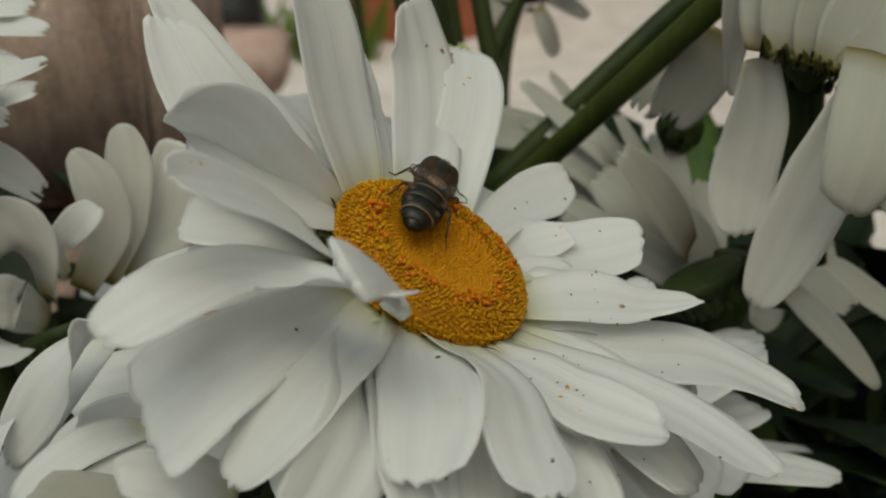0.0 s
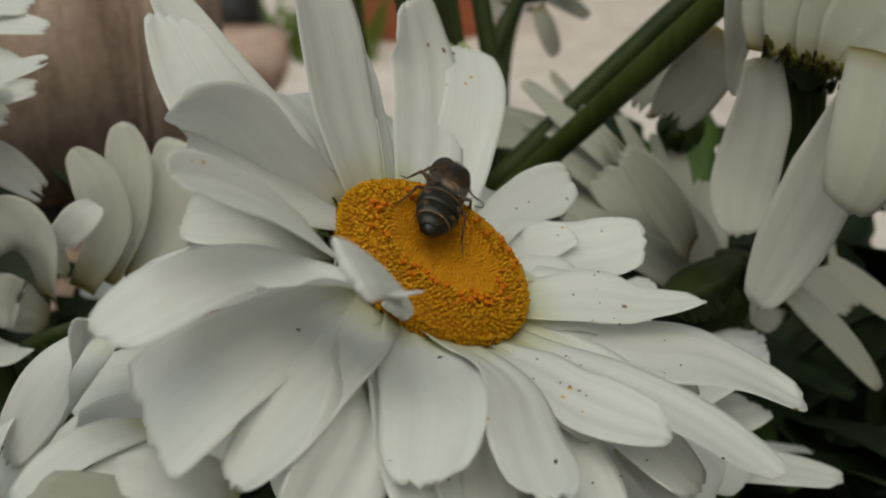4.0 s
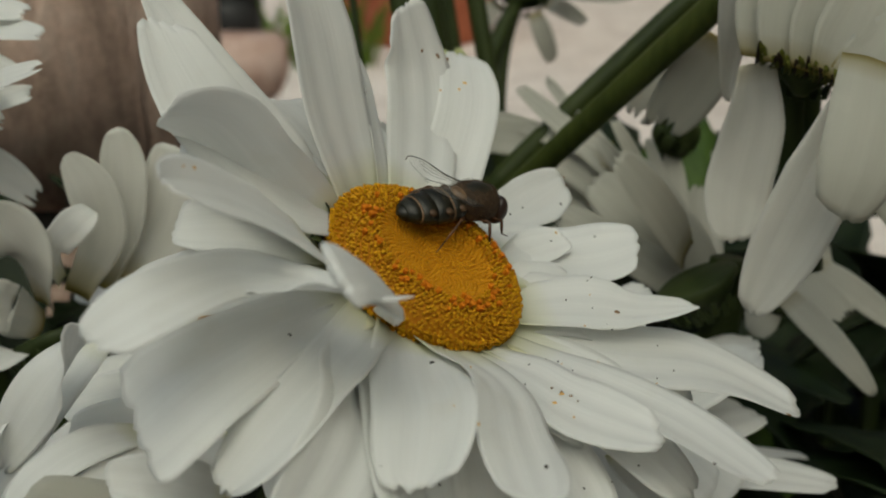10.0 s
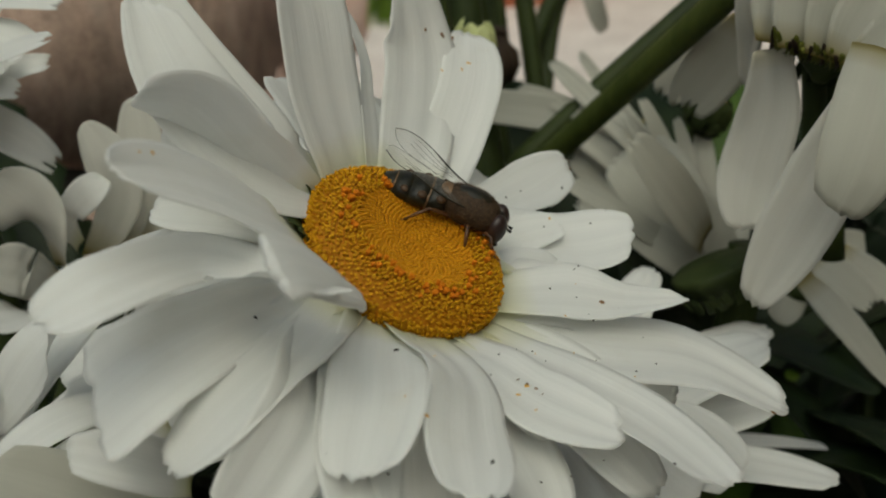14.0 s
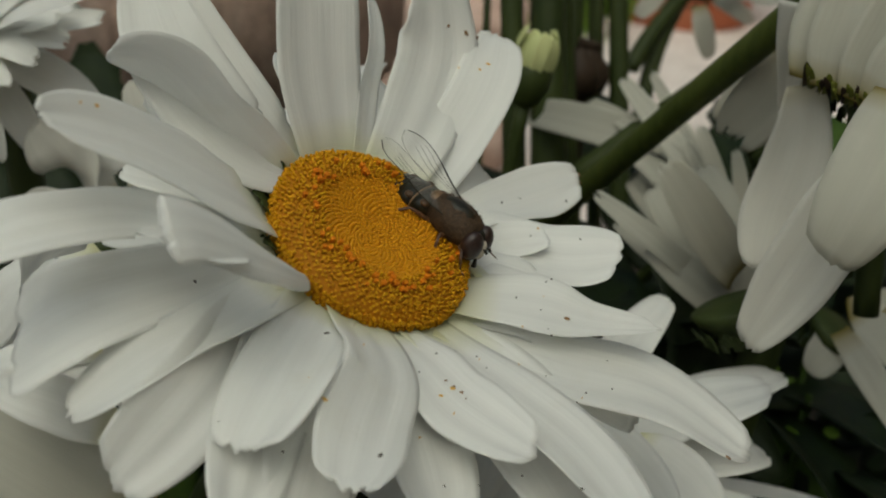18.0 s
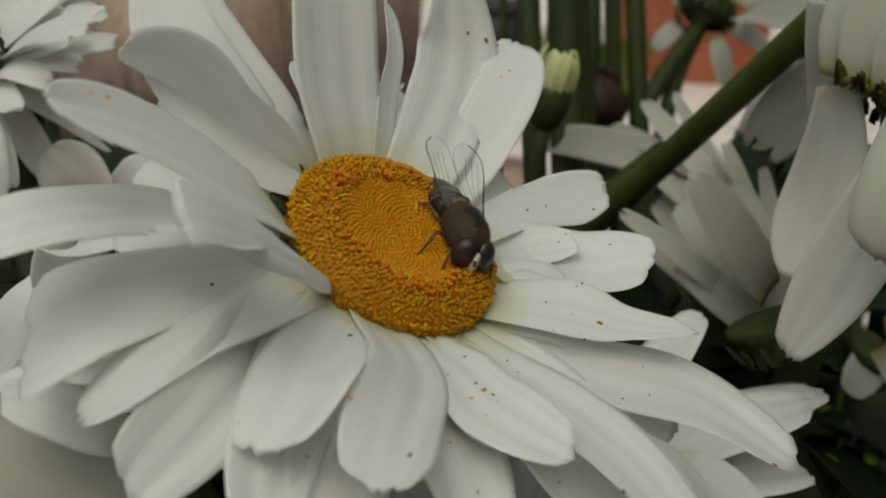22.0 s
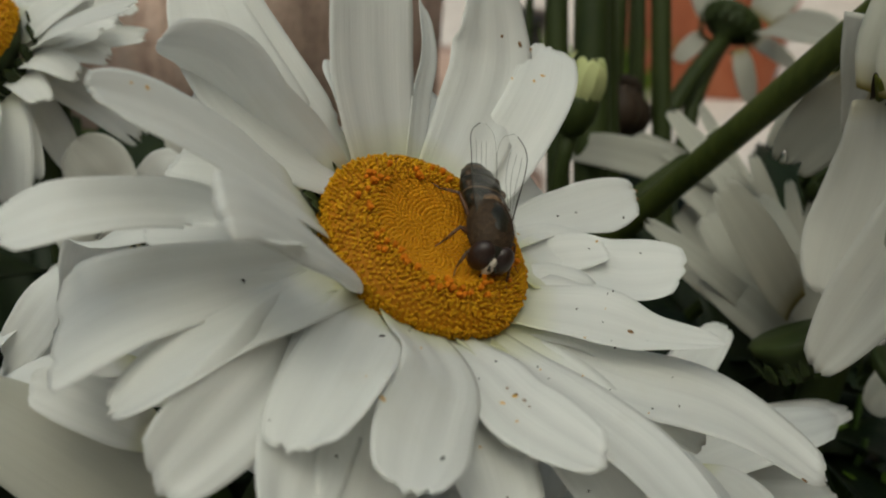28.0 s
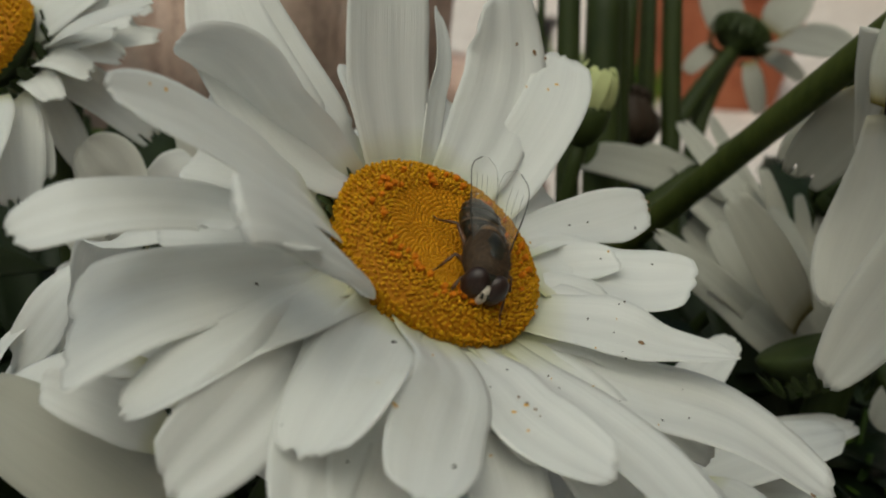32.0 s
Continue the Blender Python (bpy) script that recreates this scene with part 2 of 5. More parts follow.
def petal_mesh(base, tip, width, arc=2.0, droop=None, roll=0.0, twist=0.0, cup=0.06, teeth=0.022, seed=0,
               curl=0.0, side_bow=0.0, foot=0.60, blunt=0.36, rows=22, cols=12, thick=0.16, end=0.86, taper=0.0, up=(0, 0, 1),
               spine=None, widths=None, rolls=None, pleat=0.008, wavy=0.55, grown=0.0):
    """One ray petal, in millimetres in its flower's frame: a long strap with two grooves, a toothed tip and a narrow foot.
    arc, droop: how far the near and far thirds rise over the straight line; roll, twist: turn about its length at foot and tip.
    grown: where along a whole petal this piece begins. spine, widths, rolls: instead of arc and roll, its midrib through a few knots and its width and turn along it."""
    rnd = random.Random(seed)
    base, tip, up = Vector(base), Vector(tip), Vector(up)
    droop = arc if droop is None else droop
    chord = tip - base
    sidew = up.cross(chord).normalized()
    rise = chord.cross(sidew).normalized()
    rise = rise if rise.dot(up) > 0 else -rise
    line = bend(base, base + chord / 3 + rise * arc * 1.33 + sidew * side_bow, base + chord * 2 / 3 + rise * droop * 1.33 + sidew * side_bow,
                tip, rows) if spine is None else glide(spine, rows)
    bm = bmesh.new()
    uvl = bm.loops.layers.uv.new("UVMap")
    phase, wob = rnd.uniform(0, 6), rnd.uniform(0.6, 1.3)
    cut = [rnd.uniform(0.4, 1.0) * teeth for _ in range(3)]
    nick = [-0.38 + rnd.uniform(-0.14, 0.14), 0.36 + rnd.uniform(-0.14, 0.14), 0.02 + rnd.uniform(-0.1, 0.1)]
    slant = rnd.uniform(-0.035, 0.035)
    top, low = [], []
    for i in range(rows + 1):
        v = i / rows
        rt, rl = [], []
        for j in range(cols + 1):
            u = 2 * j / cols - 1
            # the end of the petal, at this place across it: rounded, with three blunt teeth
            tooth = sum(c * math.exp(-((u - at) / 0.13) ** 2) for c, at in zip(cut, nick))
            reach = 1 - tooth - 0.045 * u * u + slant * u - abs(slant)
            s = min(v * reach, 0.9999)
            f = s * rows
            k = min(int(f), rows - 1)
            p = line[k].lerp(line[k + 1], f - k)
            along = (line[min(k + 2, rows)] - line[max(k - 1, 0)]).normalized()
            across = up.cross(along)
            across = across.normalized() if across.length > 0.05 else sidew
            nor = along.cross(across)
            turn = Matrix.Rotation(radians(roll + twist * s if rolls is None else between(rolls, s)), 3, along)
            across, nor = turn @ across, turn @ nor
            swell = foot + (1 - foot) * math.sin(min(1.0, s / 0.36) * math.pi / 2)
            fade = 1.0 if s < 1 - blunt else math.sqrt(max(0.0, 1 - ((s - 1 + blunt) / blunt) ** 2.2 * end))
            half = (width * swell * (1 - taper * s) if widths is None else between(widths, s)) / 2 * fade
            ridge = pleat * math.cos(3 * math.pi * u + 0.4 * math.sin(3 * s + phase)) * min(1, s * 5) + 0.45 * pleat * math.sin(8.5 * u + phase + 2 * s)
            wave = wavy * (0.024 * math.sin(5.5 * s * wob + phase + 1.4 * u) + 0.010 * math.sin(17 * s + phase * 3) * abs(u)) * u
            lift = width * (cup * u * u + ridge + wave) + curl * max(0.0, s - 0.7) ** 2 * 11
            edge = 0.35 + 0.65 * (1 - u * u)
            q = p + across * (half * u) + nor * lift
            rt.append((bm.verts.new((q + nor * thick * edge / 2) * MM), (u * 0.5 + 0.5, grown + (1 - grown) * v)))
            rl.append((bm.verts.new((q - nor * thick * edge / 2) * MM), (u * 0.5 + 0.5, grown + (1 - grown) * v)))
        top.append(rt)
        low.append(rl)

    def quad(*corners):
        f = bm.faces.new([c[0] for c in corners])
        for loop, c in zip(f.loops, corners):
            loop[uvl].uv = c[1]

    for i in range(rows):
        for j in range(cols):
            quad(top[i][j], top[i][j + 1], top[i + 1][j + 1], top[i + 1][j])
            quad(low[i][j], low[i + 1][j], low[i + 1][j + 1], low[i][j + 1])
        quad(top[i][0], top[i + 1][0], low[i + 1][0], low[i][0])
        quad(top[i][cols], low[i][cols], low[i + 1][cols], top[i + 1][cols])
    for j in range(cols):
        quad(top[0][j], low[0][j], low[0][j + 1], top[0][j + 1])
        quad(top[rows][j], top[rows][j + 1], low[rows][j + 1], low[rows][j])
    return bm


def polar(r, az, h):
    return Vector((r * math.cos(radians(az)), r * math.sin(radians(az)), h))


# ---------------------------------------------------------------- daisy heads
def disc_height(r, radius):
    """The disc's upper surface: a swollen outer cushion and a hollow in the middle, in millimetres."""
    q = r / radius
    cushion = 2.6 * math.sqrt(max(0.0, 1 - max(0.0, (q - 0.58) / 0.44) ** 2)) if q > 0.58 else 2.6
    return cushion - 1.7 * max(0.0, 1 - (q / 0.66) ** 2) ** 1.3


def florets(parent, radius, count, seed=3, detail=True):
    """The disc's crowd of florets in a spiral: smooth buds in the hollow, knobbly open ones on the cushion."""
    rnd = random.Random(seed)
    inner, outer, orange = bmesh.new(), bmesh.new(), []
    for i in range(count):
        q = math.sqrt((i + 0.5) / count)
        r = q * radius * 1.0
        az = i * 2.399963
        h = disc_height(r, radius)
        slope = (disc_height(r + 0.1, radius) - disc_height(r - 0.1, radius)) / 0.2
        nor = Vector((-slope * math.cos(az), -slope * math.sin(az), 1)).normalized()
        if q > 0.97:
            nor = (nor + Vector((math.cos(az), math.sin(az), -0.1))).normalized()
        at = Vector((r * math.cos(az), r * math.sin(az), h))
        if q > 0.62:
            at += Vector((rnd.uniform(-1, 1), rnd.uniform(-1, 1), 0)) * 0.14
        turn = nor.to_track_quat("Z", "Y").to_matrix().to_4x4()
        gap = radius * math.sqrt(math.pi / count) * 0.5
        if q < 0.60:
            size = gap * (1.30 + 0.10 * q) * rnd.uniform(0.92, 1.06)
            at += Vector((rnd.uniform(-1, 1), rnd.uniform(-1, 1), 0)) * gap * 0.30
            m = Matrix.Translation((at - nor * size * 0.36) * MM) @ turn @ Matrix.Diagonal((size * 1.12 * MM, size * 1.12 * MM, size * 0.5 * MM, 1))
            bmesh.ops.create_icosphere(inner, subdivisions=1, radius=1, matrix=m)
        elif q < 0.78 and rnd.random() < 0.11:
            orange.append((at, nor, rnd.uniform(0.26, 0.46)))
        else:
            tall = gap * rnd.uniform(0.7, 1.5)
            lean = Matrix.Rotation(rnd.uniform(-0.28, 0.28), 4, "X") @ Matrix.Rotation(rnd.uniform(-0.28, 0.28), 4, "Y")
            m = Matrix.Translation(at * MM) @ turn @ lean
            knob(outer, m, gap * rnd.uniform(0.72, 0.92) * MM, tall * MM, rnd)
    for ring, z in enumerate((0.7, 0.25, -0.2, -0.65)):
        for i in range(int(radius * 13)):
            az = 2 * math.pi * (i + 0.5 * (ring % 2) + rnd.uniform(-0.3, 0.3)) / int(radius * 13)
            nor = Vector((math.cos(az), math.sin(az), 0.35 - 0.12 * ring)).normalized()
            at = Vector((radius * 0.985 * math.cos(az), radius * 0.985 * math.sin(az), z + rnd.uniform(-0.12, 0.12)))
            knob(outer, Matrix.Translation(at * MM) @ nor.to_track_quat("Z", "Y").to_matrix().to_4x4(), 0.21 * MM, rnd.uniform(0.25, 0.55) * MM, rnd)
    tagged(part("bud_mass", inner, M_FLORET_IN, parent), kind="stuff")
    tagged(part("floret_mass", outer, M_FLORET, parent), kind="stuff")
    if detail:
        for at, nor, size in orange:
            bm = bmesh.new()
            m = Matrix.Translation((at + nor * size * 0.5) * MM) @ nor.to_track_quat("Z", "Y").to_matrix().to_4x4()
            knob(bm, m, size * 0.72 * MM, size * 1.05 * MM, rnd)
            part("floret", bm, M_FLORET_OR, parent)
    ground = lathe([(radius * q * MM, (disc_height(radius * q, radius) - 0.25) * MM) for q in (0.001, 0.1, 0.2, 0.3, 0.4, 0.5, 0.6, 0.7, 0.8, 0.9, 0.97, 1.0)]
                   + [(radius * 0.99 * MM, -1.2 * MM), (radius * 0.8 * MM, -2.2 * MM)], 40)
    part("receptacle", ground, M_DISC, parent)


def knob(bm, m, r, tall, rnd):
    """A small open floret: a flaring tube with a lobed, puckered mouth."""
    sides = 5
    spin = rnd.uniform(0, 6.28)
    rings = []
    for z, k in ((-0.6, 0.7), (0.35, 0.95), (0.85, 1.05), (1.0, 0.62), (0.75, 0.22)):
        rings.append([bm.verts.new(m @ Vector((r * k * math.cos(spin + 6.2832 * i / sides), r * k * math.sin(spin + 6.2832 * i / sides), z * tall)))
                      for i in range(sides)])
    for a, b in zip(rings, rings[1:]):
        for i in range(sides):
            bm.faces.new((a[i], a[(i + 1) % sides], b[(i + 1) % sides], b[i]))
    bm.faces.new(rings[-1])


def bracts(parent, radius, seed=5, depth=6.0):
    """The green cup under a flower head, of overlapping scales."""
    rnd = random.Random(seed)
    cup = lathe([(0.9 * MM, -depth * 1.15 * MM), (1.5 * MM, -depth * MM), (radius * 0.62 * MM, -depth * 0.72 * MM), (radius * 0.93 * MM, -depth * 0.35 * MM),
                 (radius * 1.02 * MM, -0.9 * MM), (radius * 0.90 * MM, -0.5 * MM)], 28, 0.01, seed)
    part("cup", cup, M_CALYX, parent)
    me = bpy.data.meshes.new("bract")
    k = radius * MM
    vs = [(0.10 * k, 0, 0), (-0.10 * k, 0, 0), (-0.075 * k, 0.02 * k, 0.30 * k), (0, 0.055 * k, 0.42 * k), (0.075 * k, 0.02 * k, 0.30 * k)]
    vs += [(x * 0.9, y + 0.035 * k, z) for x, y, z in vs]
    me.from_pydata(vs, [], [(4, 3, 2, 1, 0), (5, 6, 7, 8, 9)] + [(i, (i + 1) % 5, 5 + (i + 1) % 5, 5 + i) for i in range(5)])
    me.materials.append(M_CALYX)
    for i in range(30):
        row = i % 2
        az = 2 * math.pi * i / 30 + rnd.uniform(-0.05, 0.05)
        r0, z0 = radius * (0.76 if row else 0.90), -depth * (0.98 if row else 0.82)
        ob = new("bract", me)
        ob.parent = parent
        ob.matrix_basis = pose(r0 * math.cos(az) * MM, r0 * math.sin(az) * MM, z0 * MM, 0, 0, math.degrees(az) - 90) @ pose(0, 0, 0, -14)


# ---------------------------------------------------------------- the daisy that the fly visits
RIM = 10.3
daisy = thing("daisy", FACE, "large white daisy with a golden-orange disc and specked petals", "flower")
florets(daisy, RIM, 2100)
bracts(daisy, RIM)


def ray_petal(az, tip_az, r, h, width, layer=0, **more):
    """A petal of the main daisy, from its place on the rim to its tip, in degrees and millimetres."""
    base = polar(RIM * 0.965, az, -0.7 - 0.7 * layer)
    more.setdefault("seed", int(az * 7 + r))
    return part("petal", petal_mesh(base, polar(r, tip_az, h), width, **more), M_PETAL, daisy)


def shaped_petal(knots, widths, rolls, **more):
    """A petal of the main daisy by its midrib from rim to tip, its widths and its turns along it."""
    more.setdefault("seed", int(abs(knots[-1][0] * 7 + knots[-1][1] * 3)))
    more.setdefault("end", 0.93)
    if "grown" not in more:
        widths = (max(widths[0], min(6.6, 0.85 * widths[1])), *widths[1:])
        rolls = (rolls[0] * 0.5, *rolls[1:])
    more.setdefault("rows", 30)
    more.setdefault("cols", 16)
    return part("petal", petal_mesh(knots[0], knots[-1], max(widths), spine=knots, widths=widths, rolls=rolls, **more), M_PETAL, daisy)


shaped_petal(((-3.9, 9.1, -1.3), (-7.4, 16.3, 2.0), (-9.7, 25.1, 2.7), (-13.4, 33.1, 3.1)), (2.8, 3.6, 3.6, 3.4), (48, 41, 23), blunt=0.4)
shaped_petal(((-2.3, -9.7, -1.7), (-2.0, -18.5, -0.3), (-1.3, -27.4, 0.5), (0.5, -36.2, 0.8)), (7.0, 8.4, 7.7, 7.7), (-1, -2, -2), blunt=0.4)
shaped_petal(((-3.6, -9.2, -1.9), (-6.3, -18.0, -0.9), (-6.9, -27.2, 1.0), (-8.8, -34.8, -5)), (6.0, 7.2, 8, 9.2), (-2, -20, -5), blunt=0.4)
shaped_petal(((-9.9, 0.9, -2.0), (-23.1, -7.2, -10.3), (-25.8, -6.3, -20.0), (-27.3, -6.9, -27.6), (-28.3, -9.6, -38.1)), (4, 6, 6, 6.3, 5.5), (0, 0, 0, 0), blunt=0.3)
shaped_petal(((-7.4, 6.8, -2.0), (-14.0, 3.2, 1.0), (-24.3, 5.6, 4.4), (-35.0, 12.4, 8.6)), (6.6, 8.6, 8.2, 5.6), (1, -14, -24), blunt=0.6, teeth=0.012)
shaped_petal(((-8.0, 5.9, -1.5), (-15.1, 0.3, 1.5), (-24.9, 2.0, 4.4), (-33.0, 8.8, 7.7)), (6.8, 9.7, 9.3, 7.6), (1, -16, -29), blunt=0.55, teeth=0.03)
shaped_petal(((8.4, 5.3, -1.3), (10.5, 9.4, -1.4), (13.8, 12.1, 0.1), (17.1, 13.4, 2.1)), (4.0, 5.1, 5.0, 4.7), (0, -1, 6), blunt=0.4)
shaped_petal(((1.8, 9.8, -1.3), (3.1, 19.8, 0.2), (3.2, 28.8, 3.9), (2.0, 38.5, 4.9)), (4.5, 7.1, 7.3, 8.2), (-2, -12, -21), blunt=0.4)
shaped_petal(((6.2, 7.7, -0.9), (10.0, 15.8, -1.2), (14.7, 22.8, -1.1), (19.0, 29.0, 0.5)), (3.7, 5.5, 7.3, 7.3), (-40, -5, 11), blunt=0.45)
shaped_petal(((-6.3, 7.7, -1.6), (-12.7, 11.8, 4.2), (-18.4, 17.6, 10.1), (-24.6, 24.3, 14.7)), (8.5, 11.5, 11.3, 9.7), (-3, 12, 17), blunt=0.3, pleat=0.007)
shaped_petal(((-1.0, 9.9, -0.9), (-1.5, 19.9, 1.0), (-3.4, 29.3, 3.7), (-8.8, 35.1, 9.3)), (6.6, 9.7, 11.5, 10.4), (-3, 13, 3), blunt=0.3, pleat=0.007, teeth=0.04)
shaped_petal(((-9.9, 1.1, -2.0), (-16.8, -0.2, 1.6), (-24.1, -2.7, 6.6), (-28.6, -5.3, 6.7)), (4.3, 8.7, 9.2, 8.0), (-108, -113, -105), blunt=0.4, cup=-0.05)
shaped_petal(((-9.3, -3.4, -1.4), (-14.9, -9.3, 4.2), (-22.0, -15.6, 9.1), (-27.6, -22.5, 12.8)), (4.0, 9.7, 8.4, 4.8), (3, 7, -2), blunt=0.2, teeth=0.04)
shaped_petal(((8.4, 5.3, -0.2), (12.8, 10.7, -0.6), (19.3, 12.4, 1.4), (24.5, 13.7, 5.6)), (4.0, 9.5, 8.9, 8.5), (-2, -4, 9), blunt=0.35)
shaped_petal(((9.9, 0.3, -0.9), (17.1, 1.8, 2.5), (23.3, 3.1, 3.9), (29.9, 5.4, 6.1)), (4.5, 8.3, 5.1, 3.9), (-27, 3, -20), blunt=0.6, teeth=0.0, end=0.985)
shaped_petal(((9.3, -3.6, -0.9), (20.9, -3.1, 1.6), (32.0, 0.4, 2.6), (43.3, -1.6, 3.6)), (6.4, 9.7, 10.8, 10.6), (-14, -10, -10), blunt=0.3)
shaped_petal(((7.9, -6.0, -0.8), (15.0, -11.2, 3.3), (22.5, -15.6, 6.3), (28.9, -23.0, 9.6)), (5.9, 8.9, 8.6, 8.6), (-11, -4, 2), blunt=0.35)
shaped_petal(((4.4, -8.9, -1.0), (8.5, -13.2, 2.6), (12.8, -17.0, 4.7), (19.7, -20.2, 7.9)), (5.2, 7.9, 8.3, 7.0), (-7, 4, 15), blunt=0.4)
shaped_petal(((2.1, -9.7, -0.6), (5.0, -17.4, 4.0), (5.2, -25.7, 5.9), (5.7, -33.6, 7.8)), (6.4, 7.7, 7.9, 7.9), (-10, -8, 26), blunt=0.4, teeth=0.05)
shaped_petal(((-1.2, -9.9, -1), (-1.6, -17.2, 1.8), (-1.9, -24.5, 4.2), (-1.9, -31.8, 2.8)), (6.6, 8, 8.6, 10.2), (0, 33, 46), blunt=0.45, teeth=0.04)
shaped_petal(((-4.6, -8.8, -1.2), (-7.9, -17.7, 0.2), (-11.6, -25.9, -0.1), (-14.3, -31.7, -4.3)), (3.8, 5.8, 7.0, 7.4), (6, 32, 42), blunt=0.35, teeth=0.04)
shaped_petal(((-6.0, -8.0, -1.2), (-12.2, -14.3, -1.9), (-18.4, -23.6, -2.2), (-21.3, -27.0, -7.2)), (6.0, 7.0, 9.6, 14.5), (10, 3, 26), blunt=0.15, teeth=0.035, cup=0.04, end=0.80)
shaped_petal(((-11.0, -26.9, 14.6), (-12.6, -18.9, 7.4), (-18.6, -16.6, 3.5), (-24.1, -25.0, 5.3), (-27.7, -29.2, 2.3)), (4.6, 6.1, 5.7, 5.9, 5.9), (-15, 1, 7, 12), blunt=0.22, grown=0.4)
shaped_petal(((-4.0, -9.8, 0.4), (-5.1, -13.6, 4.0), (-8.2, -19.6, 9.6), (-13.0, -25.2, 14.4), (-15.3, -28.4, 16.0)), (2.4, 2.3, 3.6, 5.0, 5.2), (-10, -10, -6, -16), blunt=0.08, cup=-0.02, teeth=0.03, grown=0.35, thick=0.9, wavy=1.6)
# green bract tips showing between the petal feet
for az in (-174, -166, -159, -136, 168, 175):
    tip = polar(RIM * (1.13 + 0.04 * (az % 3)), az + 2, 0.9 - 0.3 * (az % 4))
    part("bract", petal_mesh(polar(RIM * 1.0, az, -0.8), tip, 1.5, arc=0.3, rows=8, cols=4, foot=0.9, blunt=0.7, end=0.97, teeth=0.0, seed=az % 50), M_CALYX, daisy)
# shorter petals of the lower whorl, seen in the gaps
for az, r, h, w in ((94, 28, -3, 8), (68, 28, -5, 8), (16, 20, 0, 8), (-3, 33, -1, 9), (-38, 33, 2, 9), (-62, 31, 2, 9), (-84, 33, 0, 9),
                    (-96, 25, -1, 9), (-106, 27, -3, 9), (-117, 26, -6, 9), (-128, 23, -7.5, 8), (-141, 18, -7.5, 8), (-50, 24, 2, 9), (-26, 27, 1, 9),
                    (-158, 24, -8, 8), (-172, 24, -5, 8), (172, 26, -1, 9), (8, 22, 0, 9), (110, 28, -3, 9), (124, 28, -3, 9)):
    ray_petal(az, az + 2, r, h, w, layer=2, arc=1.5)

# specks of dirt and pollen lying on the petals
from mathutils.bvhtree import BVHTree

petals = [o for o in daisy.children if o.name.startswith("petal")]
trees = []
for o in petals:
    me = o.data
    trees.append(BVHTree.FromPolygons([v.co for v in me.vertices], [p.vertices[:] for p in me.polygons]))


def on_petal(x, y, z, reach=6.0):
    """The nearest point of the flower's upper petal surface and its normal, in its own frame."""
    best = None
    for tree in trees:
        p, n, _, d = tree.find_nearest(Vector((x, y, z)) * MM, reach * MM)
        if p is not None and (best is None or d < best[2]):
            best = (p, n if n.z > 0 else -n, d)
    return best


def speck(name, x, y, z, size, mat, seed, label, strict=False):
    spot = on_petal(x, y, z)
    if spot is None:
        return
    gap = Vector((x, y, z)) * MM - spot[0]
    if strict and abs(gap.dot(spot[1])) < 0.9 * gap.length:
        return
    rnd = random.Random(seed)
    bm = ball((0, 0, 0), (size * 0.5 * MM, size * rnd.uniform(0.22, 0.42) * MM, min(0.10, 0.07 + 0.02 * size) * MM), 5, 7)
    for v in bm.verts:
        v.co *= 1 + 0.35 * noise.noise(v.co * 9000 + Vector((seed, 0, 0)))
    ob = part(name, bm, mat, daisy, label)
    ob.matrix_basis = Matrix.Translation(spot[0] + spot[1] * 0.05 * MM) @ spot[1].to_track_quat("Z", "Y").to_matrix().to_4x4() @ pose(0, 0, 0, 0, 0, rnd.uniform(0, 360))


for n, (x, y, z, size) in enumerate(((17.0, -5.4, 1.9, 0.45), (17.5, 5.3, 2.7, 0.40), (-0.2, -14.8, 1.9, 0.50), (6.7, -27.7, 7.6, 0.60), (22.5, -22.2, 9.4, 0.50), (22.3, 1.3, 3.3, 0.45), (-7.5, -22.7, -0.8, 0.40), (-8.4, -25.7, -1.0, 0.45), (18.2, 24.0, -0.0, 0.40), (-11.8, -14.8, -1.5, 0.40))):
    speck("speck", x, y, z, size, M_SPECK, n, "tiny dark speck")
for n, (x, y, z, size) in enumerate(((0.6, -23.9, 5.0, 0.80), (2.0, 31.3, 6.0, 0.60), (-25.4, -15.4, 9.9, 0.70), (11.1, -15.0, 5.6, 0.60))):
    for k in range(3):
        speck("pollen_grain", x + 1.3 * k * math.cos(n + k), y - 1.5 * k, z, size * (1 - 0.25 * k), M_POLLEN, 40 + n * 3 + k, "yellow pollen grain")
rnd = random.Random(15)
for n in range(70):
    az, r = rnd.uniform(-130, 60), rnd.uniform(13, 30)
    p = polar(r, az, 3)
    speck("speck" if n % 3 else "pollen_grain", p.x, p.y, p.z, rnd.uniform(0.12, 0.32), M_SPECK if n % 3 else M_POLLEN, 100 + n, "tiny dark speck" if n % 3 else "yellow pollen grain", True)
for n, (az, r, h, size) in enumerate(((91, 32.4, 7.6, 0.8), (88.5, 33.4, 7.6, 0.6), (94, 31.6, 7.5, 0.5), (57, 39.6, -3.4, 0.9), (55, 38.8, -3.0, 0.7), (58, 38.6, -3.2, 0.8), (-53, 18.5, 5.5, 0.55), (-52, 19.3, 5.5, 0.4), (-54, 17.6, 5.5, 0.35), (-52, 20.2, 5.5, 0.3), (5, 20.5, 3.5, 0.7), (-6, 39.8, 5.5, 0.8))):
    p = polar(r, az, h)
    speck("withered_patch", p.x, p.y, p.z, size, M_WITHER, 300 + n, "withered brown patch")

